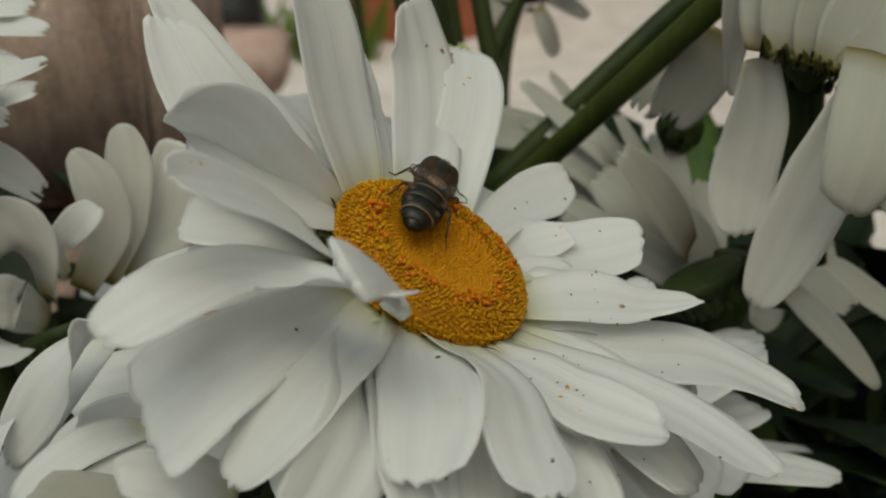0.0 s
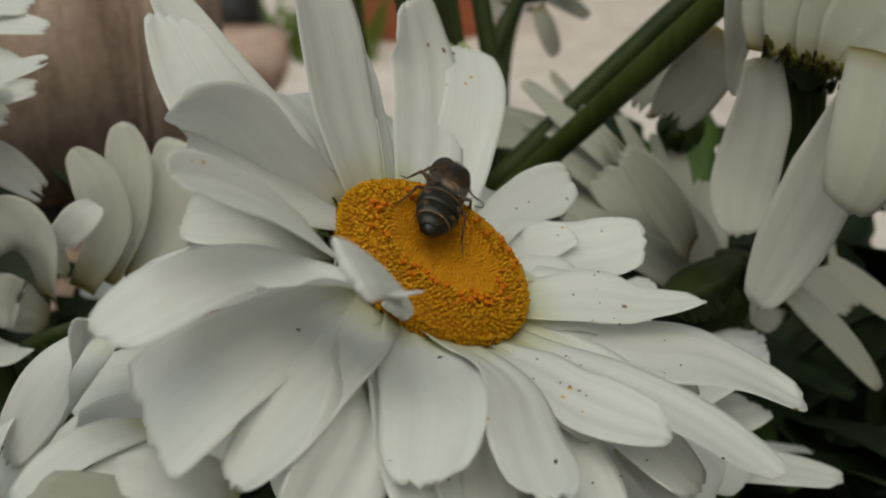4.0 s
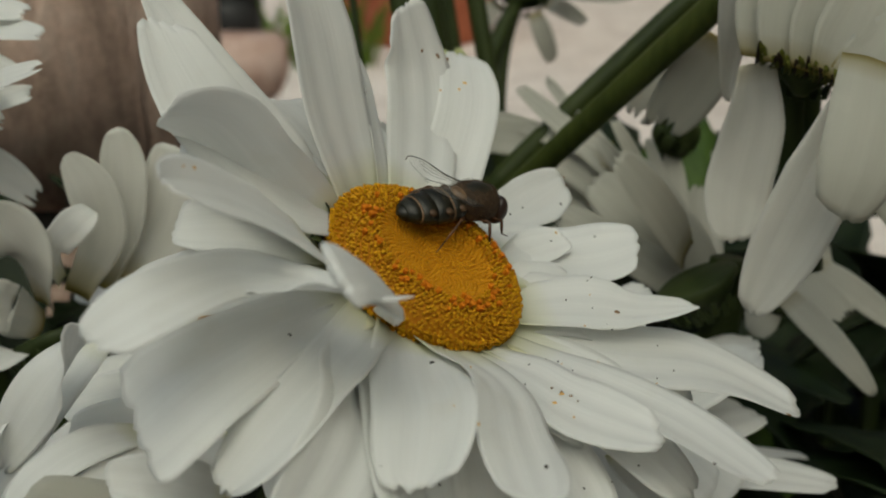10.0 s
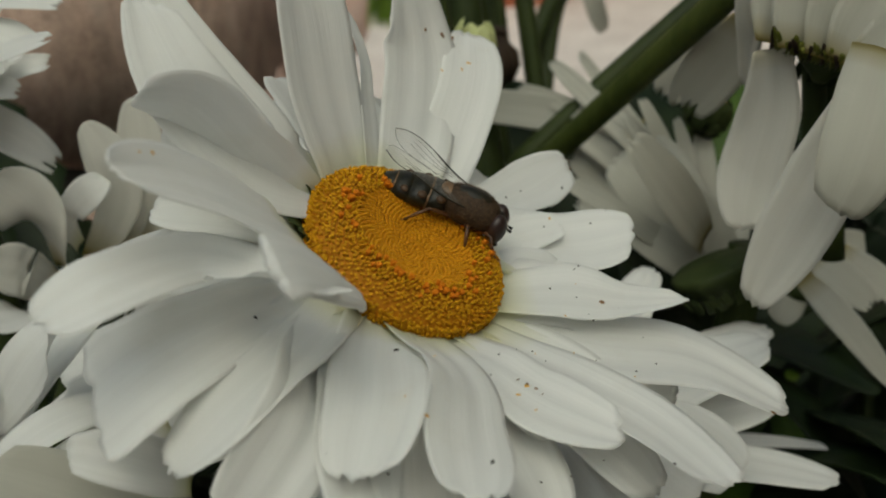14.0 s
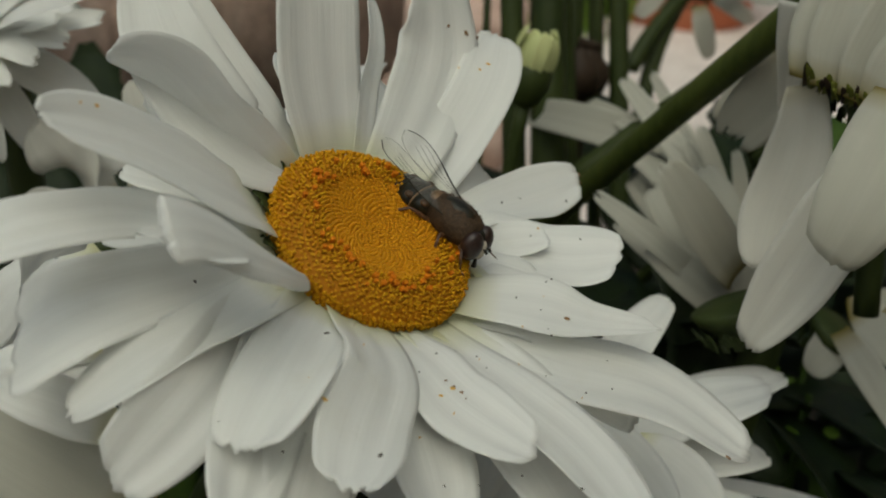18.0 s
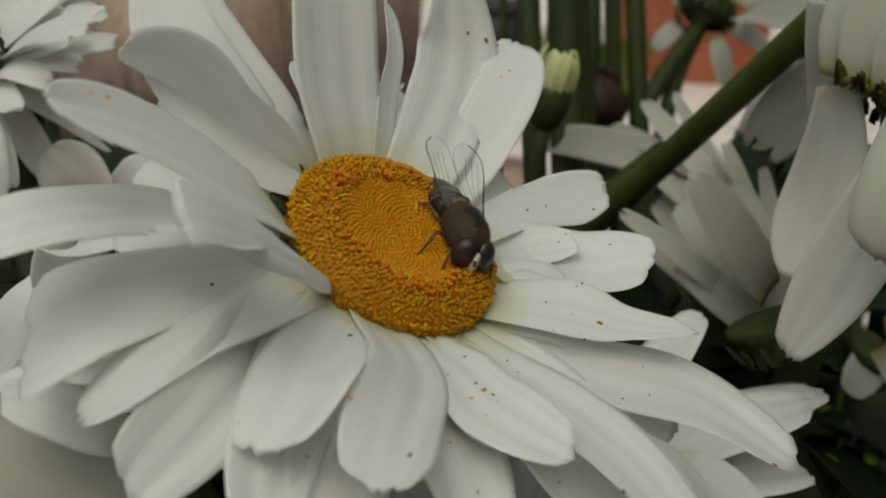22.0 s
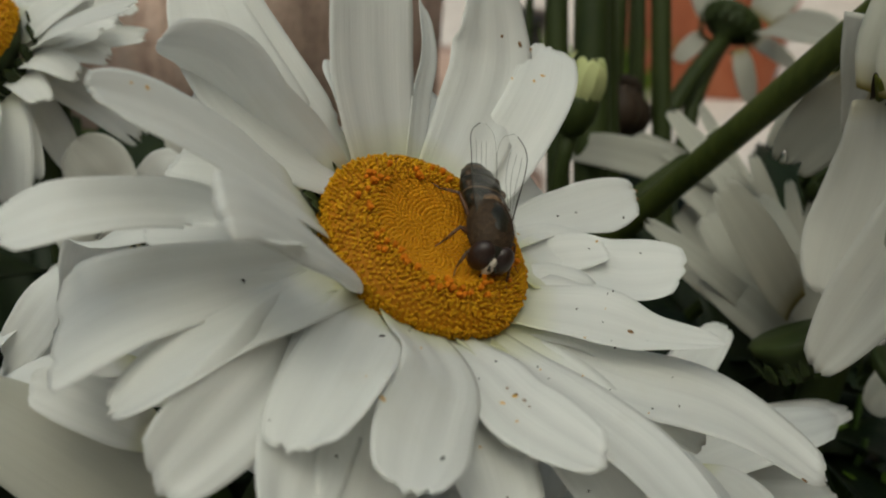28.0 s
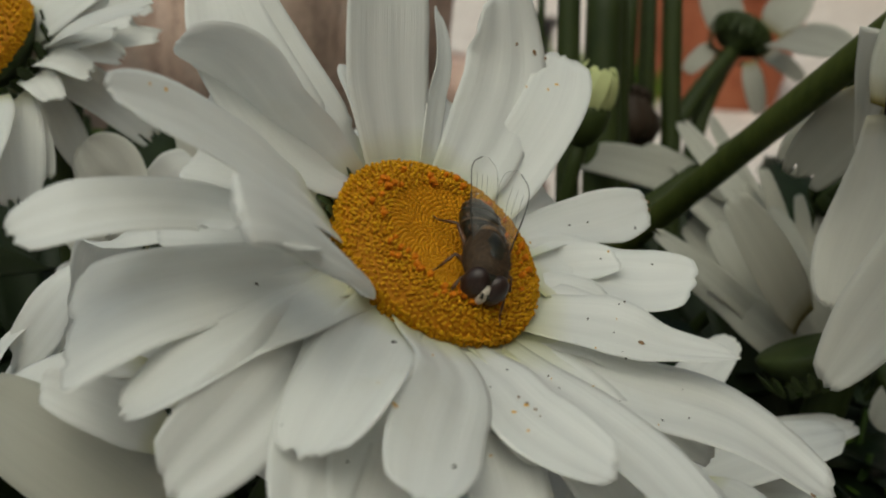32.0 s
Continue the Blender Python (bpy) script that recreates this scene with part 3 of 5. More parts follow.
stalk = tube([FACE @ Vector(p) * 1 for p in ((0, 0, -0.005), (0, 0, -0.02))] + [Vector((-0.045, 0.03, 0.36)), Vector((-0.06, 0.05, 0.22)), Vector((-0.06, 0.06, 0.0))],
             [0.0017, 0.0018, 0.002, 0.0022, 0.0026], 10)
part("stalk", stalk, M_STEM, daisy).matrix_parent_inverse = FACE.inverted()


# ---------------------------------------------------------------- the fly
def fly_materials():
    k = Mat("fly_thorax_fuzz", rough=0.7, spec=0.3)
    n = k.noise(k.coords("Object"), 2600, 4)
    k.colour(k.ramp(n, (0.3, (0.020, 0.012, 0.006)), (0.7, (0.066, 0.039, 0.018))))
    k.bump(n, 0.8, 0.0002)
    thorax = k.m
    k = Mat("fly_shiny_black", rough=0.38, spec=0.32)
    n = k.noise(k.coords("Object"), 1500, 3)
    k.colour(k.ramp(n, (0.3, (0.006, 0.006, 0.003)), (0.7, (0.018, 0.017, 0.009))))
    k.bump(n, 0.2, 0.0001)
    black = k.m
    k = Mat("fly_orange_band", rough=0.4, spec=0.5)
    n = k.noise(k.coords("Object"), 1500, 3)
    k.colour(k.ramp(n, (0.3, (0.07, 0.040, 0.018)), (0.7, (0.20, 0.12, 0.055))))
    band = k.m
    k = Mat("fly_eye", rough=0.38, spec=0.4)
    n = k.noise(k.coords("Object"), 6000, 2)
    k.colour(k.ramp(n, (0.3, (0.012, 0.006, 0.005)), (0.7, (0.034, 0.018, 0.013))))
    eye = k.m
    k = Mat("fly_pale_face", rough=0.6)
    n = k.noise(k.coords("Object"), 2500, 3)
    k.colour(k.ramp(n, (0.3, (0.34, 0.29, 0.22)), (0.7, (0.60, 0.54, 0.45))))
    face = k.m
    k = Mat("fly_leg", rough=0.5)
    n = k.noise(k.coords("Object"), 2000, 3)
    k.colour(k.ramp(n, (0.3, (0.030, 0.014, 0.006)), (0.7, (0.14, 0.06, 0.02))))
    leg = k.m
    k = Mat("fly_wing", rough=0.25, spec=0.5)
    n = k.noise(k.coords("Object"), 900, 3)
    k.colour(k.ramp(n, (0.3, (0.48, 0.46, 0.41)), (0.7, (0.62, 0.60, 0.55))))
    k.b.inputs["Alpha"].default_value = 0.11
    wing = k.m
    k = Mat("fly_pollen", rough=0.8)
    k.colour(rgb(0.75, 0.72, 0.62))
    dust = k.m
    k = Mat("fly_side_mark", rough=0.5, spec=0.3)
    n = k.noise(k.coords("Object"), 1800, 3)
    k.colour(k.ramp(n, (0.3, (0.030, 0.017, 0.008)), (0.7, (0.085, 0.048, 0.022))))
    return thorax, black, band, eye, face, leg, wing, dust, k.m


F_FUZZ, F_BLACK, F_BAND, F_EYE, F_FACE, F_LEG, F_WING, F_DUST, F_MARK = fly_materials()


def ring_body(stations, sides=18):
    """A body turned along x: stations of (x, half width, half height, z), in millimetres."""
    bm = bmesh.new()
    rings = []
    for x, w, h, z in stations:
        rings.append([bm.verts.new(Vector((x, 1.0 * w * math.cos(a), z + 1.08 * h * math.sin(a))) * MM) for a in (2 * math.pi * i / sides for i in range(sides))])
    for a, b in zip(rings, rings[1:]):
        for i in range(sides):
            bm.faces.new((a[i], b[i], b[(i + 1) % sides], a[(i + 1) % sides]))
    bm.faces.new(rings[0])
    bm.faces.new(rings[-1][::-1])
    return bm


def build_fly():
    fly = thing("hoverfly", Matrix.Translation(HEAD), "dark brown hoverfly with clear wings feeding on the golden disc", "insect")
    # abdomen in five plates, each overlapping the next, with pale side marks
    cuts = [(-0.9, 2.0, 1.35, 0.15), (-2.3, 2.5, 1.4, 0.0), (-3.8, 2.4, 1.3, -0.25), (-5.1, 1.9, 1.1, -0.5), (-6.0, 1.15, 0.75, -0.75), (-6.45, 0.3, 0.25, -0.9)]
    for n, (a, b) in enumerate(zip(cuts, cuts[1:])):
        mid = tuple((p + q) / 2 for p, q in zip(a, b))
        lip = (b[0] - 0.08, b[1] + 0.02, b[2] + 0.02, b[3])
        plate = part("abdomen_plate", ring_body([a, (mid[0], mid[1] + 0.04, mid[2] + 0.03, mid[3]), lip]), F_BLACK, fly)
        if n < 3:
            for s in (-1, 1):
                bm = ball(Vector((mid[0] + 0.2, s * (mid[1] - 0.62), mid[3] + mid[2] * 0.60)) * MM, (0.42 * MM, 0.60 * MM, 0.36 * MM), 8, 12)
                part("side_mark", bm, F_MARK, plate, "dull orange side mark")
        rim = ring_body([(b[0] + 0.02, b[1] + 0.04, b[2] + 0.04, b[3]), (b[0] - 0.08, b[1] + 0.045, b[2] + 0.045, b[3]), (b[0] - 0.12, b[1] + 0.02, b[2] + 0.02, b[3])])
        if n in (0, 2):
            part("hind_rim", rim, F_BAND, plate, "thin pale hind margin")
    thorax = part("thorax", ring_body([(-1.4, 0.9, 0.8, 0.45), (-0.9, 1.65, 1.5, 0.45), (0.2, 2.2, 2.0, 0.4), (1.6, 2.25, 2.05, 0.35), (2.8, 1.85, 1.6, 0.2), (3.5, 1.0, 0.9, 0.05)], 22), F_FUZZ, fly)
    part("thorax_back", ball(Vector((0.9, 0, 1.34)) * MM, (1.85 * MM, 1.45 * MM, 1.36 * MM), 12, 20), F_BLACK, thorax, "shiny black back plate")
    part("scutellum", ball(Vector((-1.0, 0, 1.55)) * MM, (0.75 * MM, 1.1 * MM, 0.5 * MM), 8, 14), F_BAND, thorax, "brown shield plate")
    hair = bmesh.new()
    rnd = random.Random(8)
    for _ in range(1500):
        x, a = rnd.uniform(-1.4, 3.2), rnd.uniform(-0.4, math.pi + 0.4)
        k = math.sqrt(max(0.05, 1 - ((x - 0.9) / 2.7) ** 2))
        p = Vector((x, 2.15 * k * math.cos(a), 0.35 + 2.1 * k * math.sin(a)))
        out = Vector((rnd.uniform(-0.5, 0.2), math.cos(a), math.sin(a))).normalized() * rnd.uniform(0.25, 0.5)
        s = Vector((0.022, 0, 0)) if rnd.random() < 0.5 else Vector((0, 0.022, 0))
        vs = [hair.verts.new(v * MM) for v in (p - s, p + s, p + out)]
        hair.faces.new(vs)
    part("fuzz", hair, F_MARK, thorax, "short golden hairs")
    head = part("head", ball(Vector((3.55, 0, -0.15)) * MM, (0.9 * MM, 1.75 * MM, 1.6 * MM), 12, 18), F_BLACK, fly)
    for s in (-1, 1):
        e = ball(Vector((0, 0, 0)), (0.98 * MM, 1.22 * MM, 1.58 * MM), 14, 20)
        bmesh.ops.transform(e, verts=e.verts, matrix=Matrix.Translation(Vector((3.72, s * 0.98, 0.05)) * MM) @ Matrix.Rotation(s * 0.35, 4, "Z") @ Matrix.Rotation(-0.12, 4, "Y"))
        part("eye", e, F_EYE, head, "large dark brown compound eye")
        part("antenna", tube([Vector(p) * MM for p in ((4.5, s * 0.2, 0.0), (4.85, s * 0.26, 0.05), (5.25, s * 0.34, -0.1))], [0.07 * MM, 0.10 * MM, 0.17 * MM], 7), F_BLACK, head)
    part("face", ball(Vector((4.35, 0, -0.4)) * MM, (0.5 * MM, 0.55 * MM, 1.15 * MM), 8, 12), F_FACE, head, "pale dusted face")
    part("proboscis", tube([Vector(p) * MM for p in ((4.2, 0, -1.2), (4.3, 0, -1.9), (4.4, 0, -2.5))], [0.22 * MM, 0.18 * MM, 0.3 * MM], 8), F_BLACK, head)
    for s in (-1, 1):
        for n, (bx, knee, shin, foot) in enumerate((((2.6), (3.3, 2.5, -0.6), (3.9, 2.9, -2.3), (4.6, 3.1, -2.6)),
                                                    ((1.2), (1.3, 3.2, -0.2), (1.7, 4.1, -2.2), (2.2, 4.9, -2.6)),
                                                    ((-0.2), (-2.0, 3.0, 0.1), (-3.5, 4.0, -1.9), (-4.4, 4.7, -2.5)))):
            pts = [Vector((bx, s * 1.2, -0.9)), Vector((knee[0], s * knee[1], knee[2])), Vector((shin[0], s * shin[1], shin[2])), Vector((foot[0], s * foot[1], foot[2]))]
            leg = part("leg", tube([p * MM for p in bend(pts[0], pts[0].lerp(pts[1], 0.5), pts[0].lerp(pts[1], 0.8), pts[1], 4)], [0.26 * MM, 0.3 * MM, 0.26 * MM, 0.2 * MM, 0.14 * MM], 7), F_LEG, fly)
            part("shin", tube([p * MM for p in (pts[1], pts[1].lerp(pts[2], 0.5), pts[2])], [0.14 * MM, 0.16 * MM, 0.09 * MM], 6), F_LEG, leg)
            part("foot", tube([p * MM for p in (pts[2], pts[2].lerp(pts[3], 0.5), pts[3])], [0.08 * MM, 0.075 * MM, 0.05 * MM], 6), F_LEG, leg)
    # wings, half folded over the back
    for s in (-1, 1):
        m = Matrix.Translation(Vector((0.6, s * 1.45, 1.2)) * MM) @ Matrix.Rotation(s * radians(180 - 11), 4, "Z") @ Matrix.Rotation(radians(-25), 4, "Y")
        bm = bmesh.new()
        rows = []
        for i in range(15):
            v = i / 14
            lead = 0.45 * math.sin(v * 2.4) + 0.1
            trail = -(0.25 + 2.55 * math.sin(min(1.0, v / 0.62) * math.pi / 2) ** 1.2)
            close = math.sqrt(max(0.03, 1 - max(0, (v - 0.78) / 0.22) ** 2))
            mid = (lead + trail) / 2
            rows.append([bm.verts.new(m @ (Vector((8.0 * v, s * -1 * (mid + (lead - mid) * k * close + 0.4), 0.12 * math.sin(9 * v + 2 * k))) * MM)) for k in (1, 0.6, 0.2, -0.2, -0.6, -1)])
        for a, b in zip(rows, rows[1:]):
            for i in range(5):
                bm.faces.new((a[i], b[i], b[i + 1], a[i + 1]))
        edge = [r[0].co.copy() for r in rows]
        vein = [[r[j].co.copy() for r in rows[1:12]] for j in (1, 2, 3)]
        vein.append([r[5].co.copy() for r in rows[2:]])
        wing = part("wing", bm, F_WING, fly, "clear smoky wing")
        part("leading_edge", tube(edge, [0.085 * MM] * 8 + [0.05 * MM] * 7, 6), F_BLACK, wing)
        for v in vein:
            part("vein", tube(v, 0.020 * MM, 4), F_BLACK, wing)
    for i in range(14):
        at = Vector((rnd.uniform(0.2, 3.4), rnd.uniform(-1.2, 1.2), -1.45 + rnd.uniform(-0.5, 0.15))) * MM
        part("pollen_lump", ball(at, (0.13 * MM, 0.12 * MM, 0.12 * MM), 5, 6), F_DUST, fly)
    # this fly is long and slim in the body, with a broad head
    for o in fly.children_recursive:
        of_head = o is head or o.parent is head
        broad = 0.97 if o is thorax or o.parent is thorax else 0.90
        o.data.transform(Matrix.Translation((0.7 * MM, 0, -0.25 * MM)) if of_head else Matrix.Diagonal((1.28, broad, 0.90, 1)))
    return fly


hoverfly = build_fly()


# ---------------------------------------------------------------- ground, bricks and pot
def stone_material(name, a, b, c, scale=30, bump=0.6, rough=0.85, streak=None):
    k = Mat(name, rough=rough, spec=0.25)
    info = k.add("ShaderNodeObjectInfo")
    vec = k.coords("Object")
    n1, n2, n3 = k.noise(vec, scale, 5), k.noise(vec, scale * 9, 4), k.noise(vec, scale * 0.25, 3)
    col = k.ramp(n1, (0.36, a), (0.5, b), (0.64, c))
    col = k.mix(0.35, col, k.ramp(n3, (0.3, a), (0.7, c)))
    if streak:
        run = k.noise(k.coords("Object", (1, 1, 0.55)), scale * 0.55, 6, 0.75, 0.6)
        col = k.mix(k.ramp(run, (0.45, (0, 0, 0)), (0.66, (0.55, 0.55, 0.55))), col, rgb(*streak))
    col = k.mix(0.25, col, k.ramp(n2, (0.3, (0.02, 0.02, 0.02)), (0.6, c)), "MIX")
    hsv = k.add("ShaderNodeHueSaturation", Color=col)
    val = k.add("ShaderNodeMapRange", Value=info.outputs["Random"])
    val.inputs[3].default_value, val.inputs[4].default_value = 0.8, 1.2
    k.put(hsv, "Value", val.outputs[0])
    k.colour(hsv.outputs[0])
    k.bump(k.mix(0.5, n1, n2), bump, 0.002)
    return k.m


M_PAVE = stone_material("pale_paving", (0.50, 0.44, 0.40), (0.62, 0.55, 0.50), (0.72, 0.66, 0.61), 14, 0.3)
M_BRICK = stone_material("weathered_brick", (0.17, 0.145, 0.10), (0.40, 0.35, 0.265), (0.70, 0.63, 0.51), 55, 1.0, streak=(0.40, 0.19, 0.11))
M_BRICK_RED = stone_material("red_brick", (0.30, 0.20, 0.15), (0.56, 0.38, 0.29), (0.72, 0.56, 0.46), 85, 1.0, streak=(0.26, 0.20, 0.15))
M_BRICK_PINK = stone_material("pink_brick", (0.42, 0.26, 0.20), (0.58, 0.40, 0.32), (0.68, 0.52, 0.45), 25)
M_MORTAR = stone_material("dark_mortar", (0.03, 0.026, 0.022), (0.05, 0.044, 0.038), (0.08, 0.07, 0.06), 60)
M_SOIL = stone_material("dark_soil", (0.010, 0.008, 0.006), (0.022, 0.017, 0.012), (0.04, 0.03, 0.02), 60)
M_POT = stone_material("terracotta", (0.34, 0.095, 0.045), (0.45, 0.135, 0.065), (0.52, 0.19, 0.10), 18, 0.25)
M_BLACK = stone_material("black_plastic", (0.012, 0.012, 0.012), (0.018, 0.018, 0.018), (0.03, 0.03, 0.03), 20, 0.1, 0.5)


def block(size, bevel=0.004, seed=0, rough=0.0):
    bm = bmesh.new()
    bmesh.ops.create_cube(bm, size=1.0, matrix=Matrix.Diagonal((*size, 1)))
    bmesh.ops.bevel(bm, geom=bm.edges[:], offset=bevel, segments=2, affect="EDGES")
    if rough:
        rnd = random.Random(seed)
        for v in bm.verts:
            v.co += Vector((rnd.uniform(-rough, rough), rnd.uniform(-rough, rough), rnd.uniform(-rough, rough)))
    return bm


bm = bmesh.new()
bmesh.ops.create_grid(bm, x_segments=2, y_segments=2, size=60)
tagged(part("ground", bm, M_PAVE), "pale pinkish stone paving", "ground", kind="structure")
# the soil runs on unseen behind the camera, added to cut bounced light
bm = bmesh.new()
bmesh.ops.create_grid(bm, x_segments=90, y_segments=60, size=0.5, matrix=Matrix.Diagonal((3.2, 2.4, 1, 1)))
for v in bm.verts:
    v.co.z = 0.03 + 0.03 * noise.noise(v.co * 9) + 0.012 * noise.noise(v.co * 40) - 0.06 * max(0, (Vector((v.co.x / 3.0, v.co.y / 2.2)).length - 0.38)) * 4
bed = tagged(part("flower_bed", bm, M_SOIL), "dark crumbly soil of the flower bed", "soil", kind="structure")
bed.location = (0.0, 0.0, 0)

# plain unseen walls added behind and beside, to block and bounce light
for nm, size, at in (("wall_near", (6.0, 0.2, 2.4), (0.5, -3.2, 1.2)), ("wall_side", (0.2, 9.0, 2.4), (1.5, 2.2, 1.2))):
    ob = tagged(part(nm, block(size, 0.01), M_PAVE if nm == "wall_near" else M_BRICK), "plain unseen wall added to shape the light", "wall", kind="structure")
    ob.location = at

# brick pier behind the flowers
pier = tagged(new("wall_brick"), "weathered brown brick pier behind the flowers", "wall", kind="structure")
core = part("mortar", block((0.65, 0.092, 0.64), 0.002), M_MORTAR, pier)
core.location = (-0.405, 0.230, 0.32)
brick_mesh = [part("brick", block((0.205, 0.104, 0.066), 0.005, s, 0.0012), M_BRICK, pier).data for s in range(3)]
for ob in [o for o in pier.children if o.name.startswith("brick")]:
    bpy.data.objects.remove(ob)
red = brick_mesh[0].copy()
red.materials.clear()
red.materials.append(M_BRICK_RED)
for row in range(9):
    z = 0.388 - 0.078 * 5 + 0.078 * row + 0.035
    for n in range(4):
        x = -0.070 - 0.1025 - 0.217 * n - (0.108 if row % 2 else 0)
        half = row % 2 and n == 0
        ob = new("brick", red if (row * 3 + n) % 4 == 0 else brick_mesh[(row + n) % 3])
        ob.parent = pier
        ob.matrix_basis = pose(x, 0.232 - 0.006, z, 0, 0, 0)
    if row % 2:
        ob = new("brick", red)
        ob.parent = pier
        ob.matrix_basis = pose(-0.070 - 0.048, 0.232 - 0.006, z) @ Matrix.Diagonal((0.46, 1, 1, 1))

# terracotta pot on the paving
pot = thing("flower_pot", pose(-0.05, 2.38, 0), "orange terracotta flower pot on the paving", "pot")
part("body", lathe([(0.148, 0.0), (0.154, 0.005), (0.185, 0.24), (0.186, 0.245), (0.17, 0.246), (0.14, 0.02)], 48), M_POT, pot)
part("rim", lathe([(0.185, 0.235), (0.203, 0.237), (0.207, 0.30), (0.195, 0.303), (0.185, 0.295), (0.18, 0.24)], 48), M_POT, pot)


# ---------------------------------------------------------------- other daisies
def daisy_head(name, at, facing, spin, label, seed, count=20, radius=8.5, length=30, lift=4, sag=3, width=10, spread=4, mat=None, disc=True, skip=()):
    """A whole daisy head: disc, cup and ray petals about evenly spaced. lift: height of the tips over the rim."""
    rnd = random.Random(seed)
    turn = Vector(facing).normalized().to_track_quat("Z", "Y").to_matrix().to_4x4()
    ob = thing(name, Matrix.Translation(at) @ turn @ pose(0, 0, 0, 0, 0, spin), label, "flower", "daisies in the bed")
    if disc:
        florets(ob, radius, 420, seed, False)
    bracts(ob, radius, seed)
    for i in range(count):
        if i in skip:
            continue
        az = 360 / count * i + rnd.uniform(-spread, spread)
        bm = petal_mesh(polar(radius * 0.93, az, -0.6 - 0.7 * (i % 2)), polar(length * rnd.uniform(0.9, 1.08), az + rnd.uniform(-5, 5), lift + rnd.uniform(-2.5, 2.5)),
                        width * rnd.uniform(0.85, 1.1), arc=sag * rnd.uniform(0.5, 1.4), seed=seed * 50 + i, rows=16, cols=8, roll=rnd.uniform(-10, 10))
        part("petal", bm, mat or M_PETAL, ob)
    return ob


def stem(points, r0, r1, parent, mat=None, sides=10):
    """A stalk along a curve given in the place, as a part of its plant."""
    bm = tube(bend(*points, 14), [r0 + (r1 - r0) * i / 14 for i in range(15)], sides)
    ob = part("stalk", bm, mat or M_STEM, parent)
    ob.matrix_parent_inverse = parent.matrix_basis.inverted()
    return ob


def limb(head, base, tip, width, up=(0, 0, 1), shade_tone=0, scale=0, **more):
    """A petal of another head, given by where it starts and ends in the place."""
    back = head.matrix_basis.inverted()
    a, b = back @ Vector(base) / MM, back @ Vector(tip) / MM
    more.setdefault("seed", int(abs(tip[0]) * 1e5) % 997)
    more.setdefault("rows", 18)
    more.setdefault("blunt", 0.55)
    bm = petal_mesh(a, b, width, up=back.to_3x3() @ Vector(up), **more)
    # the darker petal carries its shade in its colour
    return part("bract" if scale else "petal", bm, (M_DRY, M_BRACT)[scale - 1] if scale else M_PETAL_SHADE if shade_tone else M_PETAL, head)


def sprig(head, knots, widths, rolls, shade_tone=1, **more):
    """A petal of another head by its midrib in the place, its widths in millimetres and its turns."""
    back = head.matrix_basis.inverted()
    pts = [tuple(back @ Vector(p) / MM) for p in knots]
    more.setdefault("seed", int(abs(knots[-1][0]) * 1e5) % 997)
    up = back.to_3x3() @ more.pop("up", FACE.to_3x3() @ Vector((0, 0, 1)))
    bm = petal_mesh(pts[0], pts[-1], max(widths), up=up, spine=pts, widths=widths, rolls=rolls, end=0.95, **more)
    return part("petal", bm, M_PETAL_HALF_SHADE if shade_tone else M_PETAL, head)


def flower_bud(at, size):
    """A bud about to open: pale folded petals over a dark green cup."""
    ob = thing("flower_bud", Matrix.Translation(at) @ pose(0, 0, 0, -6, 8, 0), "pale yellow-green daisy bud on a dark cup", "bud")
    part("cup", lathe([(0.9 * MM, -7 * MM), (2.2 * MM, -6 * MM), (3.3 * MM, -3.5 * MM), (3.5 * MM, -1.0 * MM), (2.9 * MM, 0.4 * MM), (2.0 * MM, 0.6 * MM)], 20, 0.03, 4), M_STEM, ob)
    rnd = random.Random(12)
    for i in range(14):
        az = 360 / 14 * i
        bm = petal_mesh(polar(2.6, az, -1.0), polar(1.3 + 0.7 * (i % 3), az + 12, 6.0 + rnd.uniform(-2.6, 1.6)), 2.3, arc=0.9, rows=10, cols=6, seed=i, up=polar(1, az, 0.3), foot=0.8, teeth=0.06)
        part("folded_petal", bm, M_BUD, ob)
    part("stalk", tube(bend((0, 0, -6.5 * MM), (0.001, 0, -0.02), (0.002, 0.004, -0.05), (0.004, 0.01, -0.2)), [0.0012] * 13, 8), M_STEM, ob)
    return ob


def green_bud(at):
    """A closed olive-green bud with overlapping scales and a browned side."""
    ob = thing("flower_bud", Matrix.Translation(at) @ pose(0, 0, 0, 10, 28, 0), "closed olive-green daisy bud in the shade", "bud")
    part("cup", lathe([(0.8 * MM, -4 * MM), (2.4 * MM, -3.4 * MM), (3.6 * MM, -1.2 * MM), (3.5 * MM, 0.8 * MM), (2.4 * MM, 2.6 * MM), (0.9 * MM, 3.3 * MM)], 18, 0.04, 4), M_CALYX, ob)
    for i in range(16):
        az = 360 / 8 * i + (22 if i > 7 else 0)
        low = i > 7
        bm = petal_mesh(polar(2.6 if low else 3.4, az, -3.2 if low else -1.0), polar(3.6 if low else 2.0, az, 0.2 if low else 3.2), 2.2, arc=0.6, rows=7, cols=4, seed=i, up=polar(1, az, 0.3), foot=0.9, teeth=0.0)
        part("scale", bm, M_DRY if i == 3 else M_CALYX, ob)
    part("stalk", tube(bend((0, 0, -3.8 * MM), (0, 0, -0.02), (-0.004, 0.006, -0.06), (-0.006, 0.012, -0.2)), [0.0012] * 13, 8), M_STEM, ob)
    return ob


